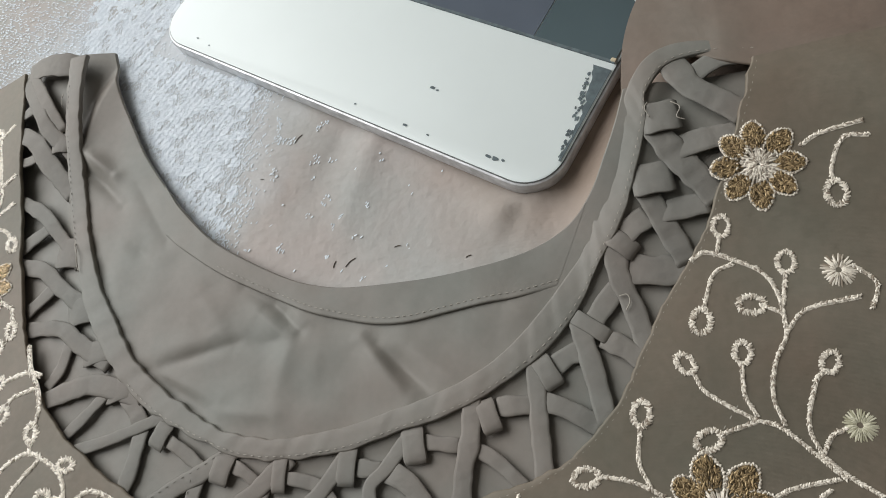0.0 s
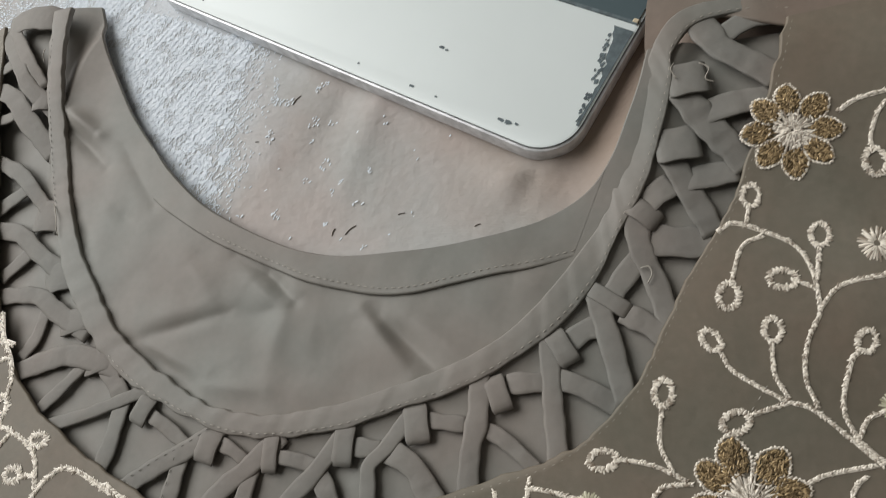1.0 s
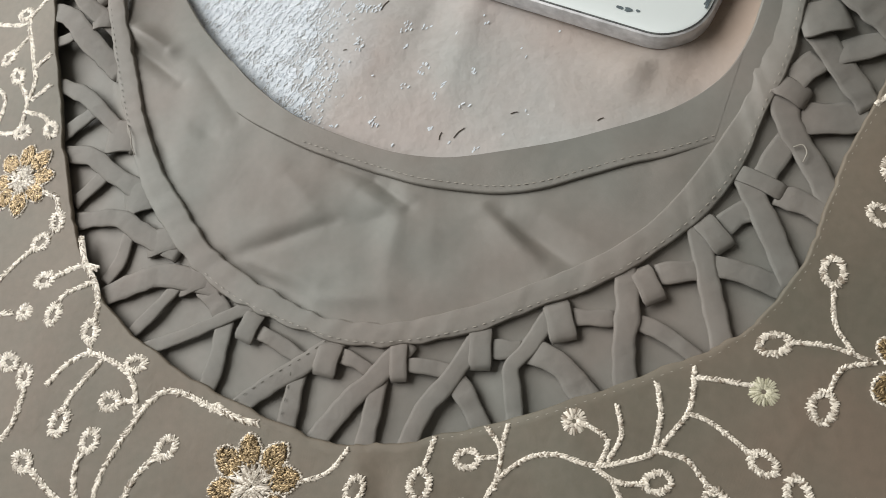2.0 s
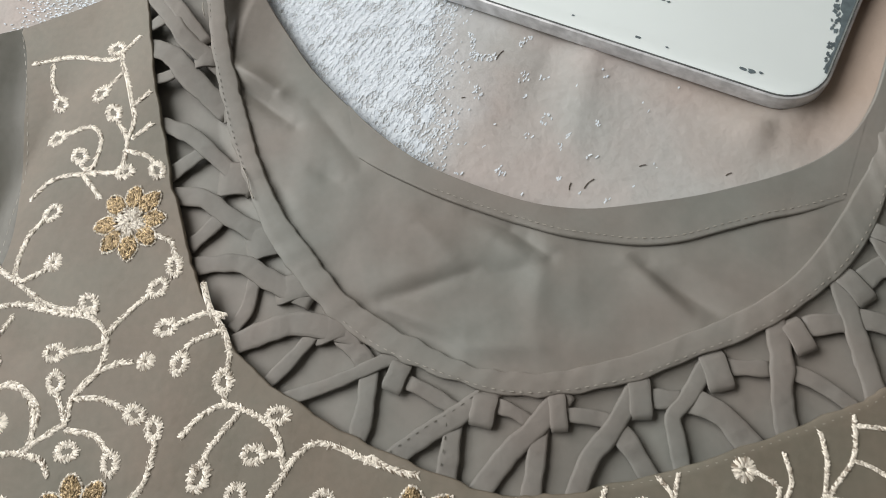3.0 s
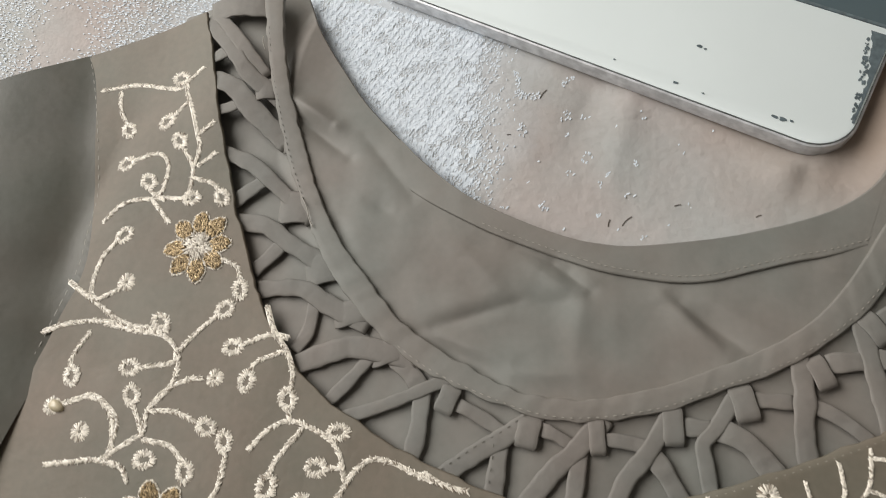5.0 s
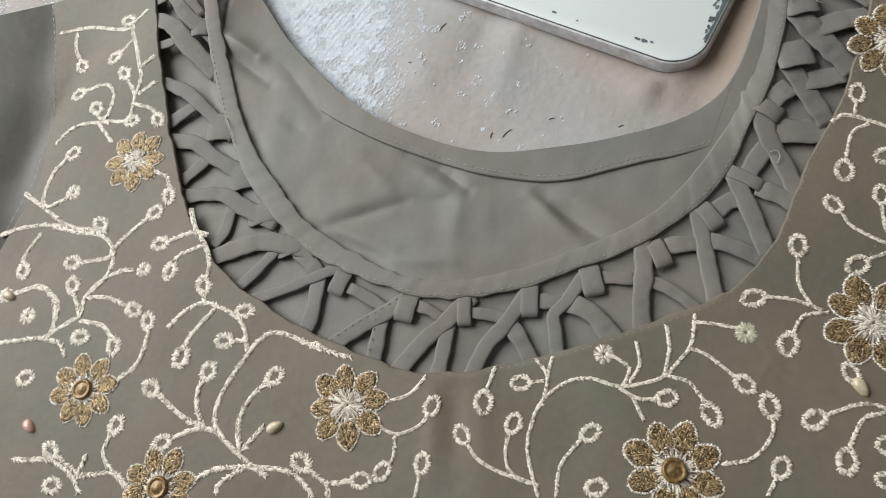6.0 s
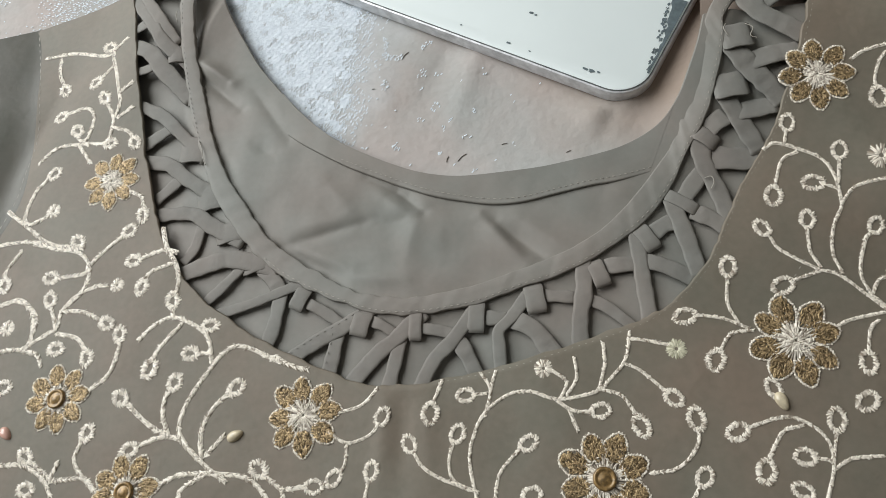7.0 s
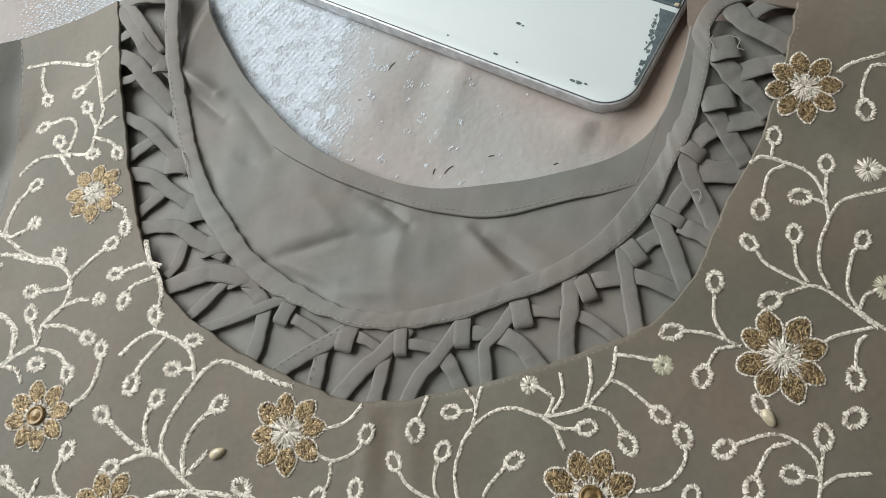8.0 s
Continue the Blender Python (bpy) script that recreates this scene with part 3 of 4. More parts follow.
YOKE_B = [(10, 113.9), (11.9, 127.2), (16.7, 140.5), (26.2, 154.7), (40.4, 164.2), (64.2, 170.9), (92.7, 172.8), (121.2, 170.9), (154.5, 164.2)]


def yoke_z(x, y):
    flat = min(1.0, max(0.0, (x - 8) / 30))
    return rise(x, y) + (-4.4 + 3.4 * flat) + (front_z(x, y) - rise(x, y) + 0.5 * noise.noise(Vector((x / 11, y / 11, 4.4)))) * flat


verts, faces = patch(even(spline(YOKE_A), 90), even(spline(YOKE_B), 90), 30, yoke_z, lip=0.7)
part("back_yoke", mesh_from("back_yoke", verts, faces, YOKE_CLOTH), kurta, "taupe back yoke past the shoulder seam")


def band():
    """The bias binding that the lattice hangs from: a flat, padded strip between its two edges."""
    a, b = even(spline(BAND_OUT), 260), even(spline(BAND_IN), 260)
    verts, faces = [], []
    profile = ((0.0, -1.5), (-0.015, -0.5), (0.01, -0.12), (0.05, 0.0), (0.3, 0.03), (0.55, -0.03), (0.93, 0.0), (0.985, -0.12), (1.01, -0.6), (1.0, -1.8))
    m = len(profile)
    for i in range(len(a)):
        x0, y0 = a[i]
        pucker = 0.38 * noise.noise(Vector((x0 / 4, y0 / 4, 2.0)))
        a[i] += 0.7 * noise.noise(Vector((x0 / 5, y0 / 5, 11.0)))
        b[i] += 0.6 * noise.noise(Vector((x0 / 4, y0 / 4, 15.0)))
        lift = rise(x0, y0) + 0.3 * noise.noise(Vector((x0 / 30, y0 / 30, 7.0)))
        for s, z in profile:
            x, y = a[i] + (b[i] - a[i]) * s
            verts.append((x / 1000, y / 1000, (z - 0.85 + lift + pucker * (0.4 + abs(s - 0.5))) / 1000))
    for i in range(len(a) - 1):
        for k in range(m - 1):
            faces.append((i * m + k, i * m + k + 1, (i + 1) * m + k + 1, (i + 1) * m + k))
    return mesh_from("neck_binding", verts, faces, TAUPE_IN)


binding = part("neck_binding", band(), kurta, "folded taupe binding round the inner neckline")


def running_stitches(name, points, z, parent, gap=2.0, long=1.3, mat=None, label="fine pale machine stitching"):
    run = spline(points)
    run = even(run, max(3, int(length_of(run) / gap)))
    nor = normals_of(run)
    verts, faces = [], []
    for i, p in enumerate(run):
        t = np.array((nor[i][1], -nor[i][0]))
        zz = z(*p) if callable(z) else z
        bit = long * (0.32 + 0.3 * abs(noise.noise(Vector((p[0] / 3, p[1] / 3, 6.5)))))
        one_stitch(verts, faces, p - t * bit, p + t * bit, 0.3, 0.12, zz, zz)
    return part(name, mesh_from(name, verts, faces, mat or STITCH), parent, label)


mid = even(spline(BAND_OUT), 60) * 0.84 + even(spline(BAND_IN), 60) * 0.16
running_stitches("stitching", mid[2:13], lambda x, y: rise(x, y) - 0.62, kurta, gap=2.3, long=1.2, mat=SHADED_OLIVE, label="dark sunken stitching")
running_stitches("stitching", mid[21:60], lambda x, y: rise(x, y) - 0.62, kurta, gap=2.3, long=1.2)
running_stitches("stitching", [(x, y + 1.6) for x, y in FACING[2:]], lambda x, y: facing_z(x, y) + 0.15, kurta)
inset = outer + normals_of(outer) * -0.9
running_stitches("stitching", inset[len(inset) // 2::8], lambda x, y: front_z(x, y) - 0.05, kurta, gap=2.2, long=1.2, mat=STITCH, label="fine pale edge stitching")
running_stitches("seam", [(29, 20.5), (22, 11), (15, 1.5)], lambda x, y: front_z(x, y) + 0.03, kurta, gap=2.4, mat=STITCH)
running_stitches("seam", ARMHOLE[:7], lambda x, y: front_z(x, y) + 0.05, kurta, gap=3.4, long=2.6, label="pale seam stitching along the armhole")


# ---------------------------------------------------------------- the lattice of fabric cords
count_of = [0]


def strip(*points, width=5.6, tuck=5.0, level=None, stitched=False):
    """One fabric cord from the front's edge to the binding; it bows up and dips under its ends."""
    i = count_of[0] = count_of[0] + 1
    p = [np.array(q, float) for q in points]
    hub = np.array((-90.0, 110.0))
    reach = [np.linalg.norm(q - hub) for q in p]
    for end, inner, other in ((0, 1, -1), (-1, -2, 0)):
        way = p[end] - p[inner]
        way = way / np.linalg.norm(way)
        if reach[end] < reach[other] and tuck > 2:
            home = hub - p[end]
            way = 0.45 * way + 0.55 * home / np.linalg.norm(home)
            p[end] = p[end] + way / np.linalg.norm(way) * (tuck + 1.0)
        else:
            p[end] = p[end] + way * min(tuck, 2.6)
    run = spline(p, 9)
    n = len(run)
    s = np.linspace(0, 1, n)
    bow = np.sin(math.pi * np.clip(s, 0.02, 0.98)) ** 0.5 + ((0.25 if i % 2 else -0.05) if level is None else level)
    z = -2.05 + 0.55 * bow + np.array([rise(*q) for q in run])
    half = width / 2 * (1 + 0.05 * np.sin(s * 7 + i) + np.array([0.16 * noise.noise(Vector((x / 3.5, y / 3.5, i))) for x, y in run]))
    z = z + np.array([0.22 * noise.noise(Vector((x / 3, y / 3, i + 0.5))) for x, y in run])
    verts, faces = ribbon(run, half, 0.85, z, sides=12)
    cord = part("lattice_cord", mesh_from("lattice_cord", verts, faces, TAUPE_TUBE), kurta)
    if stitched:
        side = run + normals_of(run) * width * 0.3
        running_stitches("stitching", side[2:-3], lambda x, y: -0.95 + rise(x, y), cord, gap=2.4, long=1.3, mat=SHADED_OLIVE, label="olive running stitches")
    return cord


def tab(a, b, width=6.6, sink=0.0):
    """A short loop that wraps the crossing cords at the binding."""
    a, b = np.array(a), np.array(b)
    run = even(np.array([a, b]), 9)
    s = np.linspace(-1, 1, 9)
    z = -0.95 - sink - 0.9 * np.abs(s) ** 3 + np.array([rise(*q) for q in run])
    verts, faces = ribbon(run, width / 2 * (1 - 0.12 * np.cos(s * 2)) * (1 - 0.22 * np.abs(s) ** 4), 0.5, z, sides=10)
    return part("wrap_loop", mesh_from("wrap_loop", verts, faces, TAUPE_TUBE), kurta)


strip((-217.2, 156.0), (-207.1, 141.4), (-200.3, 130.6), (-193.5, 122.6), width=6.1)
strip((-218.4, 139.1), (-212.0, 140.6), (-207.2, 142.8), width=4.8, tuck=0.5, level=-0.3)
strip((-218.6, 132.8), (-206.9, 127.4), (-199.4, 118.0), (-191.6, 105.9), width=7.3)
strip((-215.0, 119.2), (-208.0, 119.5), (-203.1, 121.3), width=4.2, tuck=0.5, level=-0.3)
strip((-209.5, 103.2), (-199.3, 98.1), (-190.9, 90.2), (-182.5, 76.9), width=5.5)
strip((-205.1, 84.0), (-198.6, 88.4), (-193.3, 92.0), width=5.4, tuck=0.5, level=-0.3)
strip((-201.8, 76.8), (-192.5, 74.9), (-183.4, 67.8), (-173.7, 57.6), width=6.1)
strip((-195.6, 59.9), (-190.3, 64.1), (-185.5, 69.4), width=5.1, tuck=0.5, level=-0.3)
strip((-191.7, 53.3), (-179.4, 52.8), (-170.8, 47.4), (-163.3, 39.0), width=5.8)
strip((-180.3, 33.7), (-176.3, 39.5), (-174.4, 51.3), width=4.2, tuck=0.5, level=-0.3)
strip((-179.0, 29.3), (-167.7, 32.7), (-159.2, 33.2), (-148.3, 26.6), width=6.8)
strip((-169.4, 18.0), (-163.3, 23.4), (-155.2, 32.1), width=4.0, tuck=0.5, level=-0.3)
strip((-163.9, 13.3), (-151.0, 16.6), (-136.9, 19.6), width=3.9)
strip((-148.6, 29.1), (-143.9, 23.7), (-140.9, 18.5), width=5.7, tuck=0.5, level=-0.3)
strip((-141.4, 19.3), (-142.8, 8.7), (-145.2, 0.7), width=5.3, tuck=0.5, level=-0.3)
strip((-132.2, 16.0), (-125.3, 12.1), (-117.1, 6.3), width=4.1, tuck=0.5, level=-0.3)
strip((-135.9, -3.4), (-125.6, 2.6), (-118.1, 6.4), (-112.3, 8.0), width=5.3, stitched=True)
strip((-122.8, -10.5), (-120.9, -1.8), (-119.6, 6.1), width=5.3, tuck=0.5, level=-0.3, stitched=True)
strip((-108.9, 8.2), (-104.6, 6.3), (-100.3, 3.3), width=3.6, tuck=0.5, level=-0.3)
strip((-113.7, -11.5), (-106.1, -3.3), (-99.7, 1.8), (-93.5, 5.2), width=5.5)
strip((-102.1, -14.0), (-100.1, -6.2), (-98.4, 2.1), width=4.9, tuck=0.5, level=-0.3)
strip((-92.0, 4.8), (-86.1, 3.9), (-80.5, 2.4), width=3.9, tuck=0.5, level=-0.3)
strip((-91.1, -13.3), (-87.0, -5.8), (-81.1, 0.2), (-74.2, 6.0), width=5.0)
strip((-80.9, 2.4), (-77.1, -3.5), (-73.5, -11.5), width=5.3, tuck=0.5, level=-0.3)
strip((-70.2, 7.3), (-63.7, 6.6), width=4.7, tuck=0.5, level=-0.3)
strip((-65.9, -10.0), (-66.1, -2.2), (-66.0, 2.8), (-61.8, 7.0), (-55.5, 11.3), width=4.2)
strip((-62.2, 7.0), (-54.9, 2.7), (-50.8, -3.2), (-47.2, -8.9), width=6.2, tuck=0.5, level=-0.3)
strip((-51.1, 13.7), (-41.5, 12.6), width=4.3, tuck=0.5, level=-0.3)
strip((-41.0, -6.4), (-40.1, 5.6), (-38.2, 14.7), (-36.5, 21.5), width=5.5)
strip((-37.8, 12.1), (-31.6, 8.8), (-24.1, 2.0), width=4.1, tuck=0.5, level=-0.3)
strip((-30.4, 22.5), (-21.2, 22.7), width=5.2, tuck=0.5, level=-0.3)
strip((-18.8, 2.8), (-19.5, 15.5), (-19.8, 24.5), (-18.4, 30.9), width=5.1)
strip((-19.0, 23.5), (-13.0, 21.6), (-4.3, 16.8), width=5.4, tuck=0.5, level=-0.3)
strip((-15.2, 32.3), (-10.4, 35.5), (-5.1, 36.6), width=5.6, tuck=0.5, level=-0.3)
strip((-5.3, 41.0), (-4.8, 31.5), (-2.6, 19.3), width=5.6)
strip((-1.3, 39.3), (3.8, 36.6), (9.1, 32.1), width=5.9, tuck=0.5, level=-0.3)
strip((3.5, 53.5), (-1.4, 47.2), (-5.2, 41.8), width=5.9, tuck=0.5, level=-0.3)
strip((3.8, 66.0), (4.2, 56.6), (7.1, 47.4), (10.0, 35.5), width=6.2, tuck=0.5, level=0.2)
strip((6.5, 68.0), (13.0, 72.0), width=6.9, tuck=0.5, level=-0.3)
strip((7.2, 58.3), (14.5, 56.9), (21.6, 57.0), width=8.8, tuck=0.5, level=-0.3)
strip((13.7, 78.4), (17.7, 68.9), (22.2, 58.9), width=6.5, tuck=0.5, level=0.2)
strip((15.6, 72.5), (28.9, 74.1), width=6.7, tuck=0.5, level=-0.3)
strip((17.5, 96.2), (21.7, 88.7), (26.3, 82.3), (31.5, 75.1), width=7.8, tuck=0.5, level=0.2)
strip((21.0, 89.3), (30.0, 91.3), (38.8, 92.1), width=7.1, tuck=0.5, level=-0.3)
strip((24.3, 115.7), (27.9, 107.9), (33.4, 103.1), (40.6, 97.5), width=7.5, tuck=0.5, level=0.2)
strip((28.7, 110.7), (36.4, 114.8), (46.8, 116.1), width=5.9, tuck=0.5, level=-0.3)
strip((-214.7, 159.6), (-206.5, 160.6), (-196.6, 159.9), width=10.1)
strip((-213.2, 156.3), (-207.1, 147.9), (-199.4, 133.1), width=5.0)

tab((-198.5, 124.9), (-190.1, 125.1), width=9.2, sink=0.3)
tab((-188.5, 103.2), (-183.4, 104.2), width=6.2, sink=0.3)
tab((-188.3, 81.0), (-176.0, 80.3), width=12.8, sink=0.3)
tab((-178.3, 57.7), (-166.9, 60.0), width=11.4, sink=0.3)
tab((-168.7, 43.0), (-156.0, 45.6), width=8.9, sink=0.3)
tab((-157.2, 30.3), (-145.3, 33.3), width=8.5, sink=0.3)
tab((-132.1, 21.0), (-135.9, 13.3), width=6.4)
tab((-110.7, 11.4), (-113.2, 3.0), width=7.3)
tab((-93.3, 10.5), (-93.5, 0.6), width=5.0)
tab((-72.7, 13.2), (-73.5, 2.3), width=6.2)
tab((-54.6, 17.7), (-53.2, 7.9), width=7.3)
tab((-34.5, 24.4), (-31.6, 15.6), width=6.1)
tab((-19.2, 35.4), (-14.5, 26.9), width=6.2)
tab((-9.7, 46.7), (0.4, 39.3), width=4.9)
tab((2.7, 67.6), (9.3, 62.0), width=6.4)
tab((9.9, 81.5), (21.1, 82.3), width=10.8)
tab((14.3, 98.6), (24.6, 99.5), width=10.8)

def loose_thread(*points):
    """A pale end of sewing thread that curls off the edge."""
    run = spline(points, 6)
    verts, faces = ribbon(run, 0.16, 0.25, [rise(*q) - 0.35 + 0.35 * math.sin(3 * k / len(run)) for k, q in enumerate(run)], sides=6)
    return part("loose_thread", mesh_from("loose_thread", verts, faces, STITCH), kurta, "pale curled thread end")


loose_thread((3.7, 50.5), (5.7, 50.7), (6.3, 48.7), (5.1, 46.4))
loose_thread((22.4, 102.7), (24.6, 100.7), (23.5, 97.9), (25.6, 96.8))
loose_thread((16.3, 103.5), (15.3, 101.5), (16.4, 98.8))
loose_thread((-180.4, 83.9), (-178.4, 79.7), (-177.4, 75.7), (-176.0, 72.7))
loose_thread((-195.7, 144.9), (-195.6, 142.1), (-194.9, 139.4))

# ---------------------------------------------------------------- embroidery
tick = random.Random(21)


def slanted(verts, faces, run, wide, gap=0.62, slant=0.9, high=0.55):
    """A chain of slanted stitches, to one side and the other in turn, along run."""
    run = even(run, max(3, int(length_of(run) / gap)))
    nor = normals_of(run)
    for k, (p, n) in enumerate(zip(run, nor)):
        t = np.array((n[1], -n[0]))
        side = 1 if k % 2 else -1
        w = wide * tick.uniform(0.6, 1.08)
        lean = slant + tick.gauss(0, 0.24)
        way = n * side * math.cos(lean) + t * math.sin(lean)
        q = p + n * side * wide * tick.uniform(0.02, 0.24)
        a, b = q - way * w * 0.46, q + way * w * 0.46
        z = front_z(*p) + tick.uniform(0.0, 0.25)
        one_stitch(verts, faces, a, b, tick.uniform(0.42, 0.68), high * tick.uniform(0.7, 1.2), z - 0.05, z - 0.05)


def core_of(verts, faces, run, half):
    """A low ridge under a row of stitches, so that no cloth shows between them."""
    core = even(run, max(3, int(length_of(run) / 1.2)))
    side = normals_of(core) * half
    base = len(verts)
    for (x, y), (dx, dy) in zip(core, side):
        z = front_z(x, y)
        verts += [((x - dx) / 1000, (y - dy) / 1000, (z - 0.1) / 1000), (x / 1000, y / 1000, (z + 0.22) / 1000), ((x + dx) / 1000, (y + dy) / 1000, (z - 0.1) / 1000)]
    for i in range(len(core) - 1):
        a, b = base + 3 * i, base + 3 * i + 3
        faces += [(a, a + 1, b + 1, b), (a + 1, a + 2, b + 2, b + 1)]


def stem(*points):
    verts, faces = [], []
    run = spline(points, 8)
    core_of(verts, faces, run, 0.95 if points[0][0] < -130 else 0.70)
    slanted(verts, faces, run, 2.1 if points[0][0] < -130 else 1.35, gap=0.32, high=0.42)
    return part("vine_stem", mesh_from("vine_stem", verts, faces, CREAM), kurta)


def leaf(centre, stalk, size=3.4):
    """A loop of satin stitches, longer along its stalk and open in the middle."""
    c, s = np.array(centre), np.array(stalk)
    u = c - s
    u /= np.linalg.norm(u) + 1e-9
    v = np.array((-u[1], u[0]))
    verts, faces = [], []
    slim = tick.uniform(0.72, 0.86)
    ring = [c + u * size * 0.82 * math.cos(a) + v * size * 0.70 * slim * math.sin(a) for a in np.linspace(0, 2 * math.pi, 40)]
    core_of(verts, faces, np.array(ring), size * 0.13)
    slanted(verts, faces, np.array(ring), size * (0.64 if c[0] < -130 else 0.45), gap=0.21, slant=0.45, high=0.34)
    return part("loop_leaf", mesh_from("loop_leaf", verts, faces, CREAM), kurta)


def rosette(x, y, r, colour):
    """A small round dot of radial satin stitches with a pin-hole middle."""
    verts, faces = [], []
    z = front_z(x, y)
    for ring, count in ((1.0, 34), (0.72, 26)):
        for k in range(count):
            a = 2 * math.pi * k / count + tick.uniform(-.08, .08)
            c, s = math.cos(a), math.sin(a)
            o, i = r * ring * tick.uniform(0.92, 1.08), r * 0.16
            one_stitch(verts, faces, (x + i * c, y + i * s), (x + o * c, y + o * s), 0.7, 0.55 + 0.35 * (1 - ring), z, front_z(x + o * c, y + o * s) - 0.05)
    return part("rosette", mesh_from("rosette", verts, faces, OLIVE if colour == "olive" else CREAM), kurta)


def narrow(b):
    """How far a petal narrows to its pointed tip at the angle b."""
    return 1.0 - 0.20 * max(0.0, math.cos(b))


def flower(x, y, r, turn, bead):
    """Eight zari-filled petals with cream outlines round a cream satin heart."""
    r *= 0.94
    verts, faces = [], []
    z = front_z(x, y)
    for ring, count in ((0.47, 60), (0.36, 44), (0.22, 26)):
        for k in range(count):
            a = 2 * math.pi * k / count + tick.uniform(-.08, .08)
            c, s = math.cos(a + tick.gauss(0, 0.10)), math.sin(a + tick.gauss(0, 0.10))
            o, i = r * ring * tick.uniform(0.62, 1.25), r * (0.03 if ring < 0.3 else 0.07 if ring < 0.4 else 0.2)
            one_stitch(verts, faces, (x + i * c, y + i * s), (x + o * c, y + o * s), 0.62, 0.6 + 0.8 * (0.47 - ring), front_z(x + i * c, y + i * s) + 0.2, front_z(x + o * c, y + o * s) + 0.05)
    for k in range(90):
        a, q = tick.uniform(0, 2 * math.pi), r * tick.uniform(0.06, 0.46)
        p, w = (x + q * math.cos(a), y + q * math.sin(a)), a + tick.gauss(0.9, 0.6)
        d = tick.uniform(0.35, 0.75)
        zz = front_z(*p) + 0.45
        one_stitch(verts, faces, (p[0] - d * math.cos(w), p[1] - d * math.sin(w)), (p[0] + d * math.cos(w), p[1] + d * math.sin(w)), 0.45, 0.35, zz, zz)
    heart = part("embroidered_flower", mesh_from("embroidered_flower", verts, faces, CREAM), kurta, "gold-petalled embroidered flower with a cream heart")
    for k in range(8):
        a = radians(turn + 45 * k + tick.uniform(-4, 4))
        u, v = np.array((math.cos(a), math.sin(a))), np.array((-math.sin(a), math.cos(a)))
        size = tick.uniform(0.94, 1.06)
        mid, along, across = np.array((x, y)) + u * r * 0.68 * size, r * 0.325 * size, r * 0.245 * size
        verts, faces = [], []
        for i in range(230):
            q, b = math.sqrt(tick.random()) * 0.9, tick.uniform(0, 2 * math.pi)
            p = mid + u * along * q * math.cos(b) + v * across * narrow(b) * q * math.sin(b)
            w = tick.gauss(0, 0.8) + 0.5 * q * math.sin(b)
            d = (u * math.cos(w) + v * math.sin(w)) * tick.uniform(0.5, 1.0)
            zz = front_z(*p) + tick.uniform(0.0, 0.45)
            one_stitch(verts, faces, p - d, p + d, tick.uniform(0.28, 0.5), tick.uniform(0.2, 0.45), zz, zz)
        petal = part("petal", mesh_from("petal", verts, faces, GOLD), heart)
        verts, faces = [], []
        rim = [mid + u * along * (1.06 + 0.05 * math.cos(3 * b + k)) * math.cos(b) + v * across * 1.08 * narrow(b) * math.sin(b) for b in np.linspace(-2.4, 2.4, 30)]
        core_of(verts, faces, np.array(rim), 0.34)
        slanted(verts, faces, np.array(rim), 0.9, gap=0.40, slant=0.8, high=0.42)
        part("petal_outline", mesh_from("petal_outline", verts, faces, CREAM), petal, "cream cord outline")
    if bead:
        part("bead", dome("bead", x, y, z + 0.5, 3.3, 3.3, 0, 1.4, AMBER, ring=True), heart, "amber bead in a brass ring")
    return heart


def dome(name, x, y, z, along, across, turn, high, mat, ring=False):
    """A low domed bead (mm); ring: with a raised collar and a dimple."""
    verts, faces, seg = [], [], 18
    if ring:
        profile = ((1.0, 0.0), (1.04, 0.35), (0.95, 0.75), (0.8, 0.8), (0.7, 0.5), (0.55, 0.55), (0.3, 0.85), (0.08, 0.9))
    else:
        profile = ((1.0, 0.0), (0.98, 0.3), (0.85, 0.6), (0.62, 0.83), (0.33, 0.96), (0.06, 1.0))
    ct, st = math.cos(radians(turn)), math.sin(radians(turn))
    for rad, h in profile:
        for k in range(seg):
            a = 2 * math.pi * k / seg
            px, py = along * rad * math.cos(a), across * rad * math.sin(a) * (1 - 0.22 * math.cos(a) * (0 if ring else 1))
            verts.append(((x + px * ct - py * st) / 1000, (y + px * st + py * ct) / 1000, (z + high * h) / 1000))
    for j in range(len(profile) - 1):
        for k in range(seg):
            faces.append((j * seg + k, j * seg + (k + 1) % seg, (j + 1) * seg + (k + 1) % seg, (j + 1) * seg + k))
    faces.append(tuple((len(profile) - 1) * seg + k for k in range(seg)))
    return mesh_from(name, verts, faces, mat)


def bud(x, y, turn, colour):
    return part("bead", dome("bead", x, y, front_z(x, y) - 0.1, 2.8, 1.7, turn, 1.6, PINK if colour == "pink" else PEARL), kurta,
                "pale pink drop bead" if colour == "pink" else "cream pearl drop bead")


flower(42.3, 81.9, 12.6, 0, False)
flower(22.2, -4.3, 14.2, 10, False)
flower(-37.2, -42.6, 14.2, 20, True)
flower(-129.5, -22.3, 13.0, 5, False)
flower(-218.7, -14.6, 12.6, 12, True)
flower(-214.2, 68.8, 12.4, 0, False)
flower(-187.8, -45, 12.6, 15, True)
stem((-138.4, -5.2), (-152.5, 1.1), (-159.2, -0.5), (-164.0, -6.7), (-169.5, -15.5), (-171.9, -22.8), (-170.4, -28.9), (-161.1, -37.3), (-153.5, -42.4))
stem((-163.5, -4.2), (-165.3, 3.6), (-170.2, 8.6), (-180.2, 12.6), (-187.4, 9.5), (-191.8, 4.8))
stem((-180.2, 12.6), (-180.7, 16.1))
stem((-176.2, 10.3), (-183.4, 1.9), (-185.1, -1.8))
stem((-164.3, -0.9), (-168.9, -0.7))
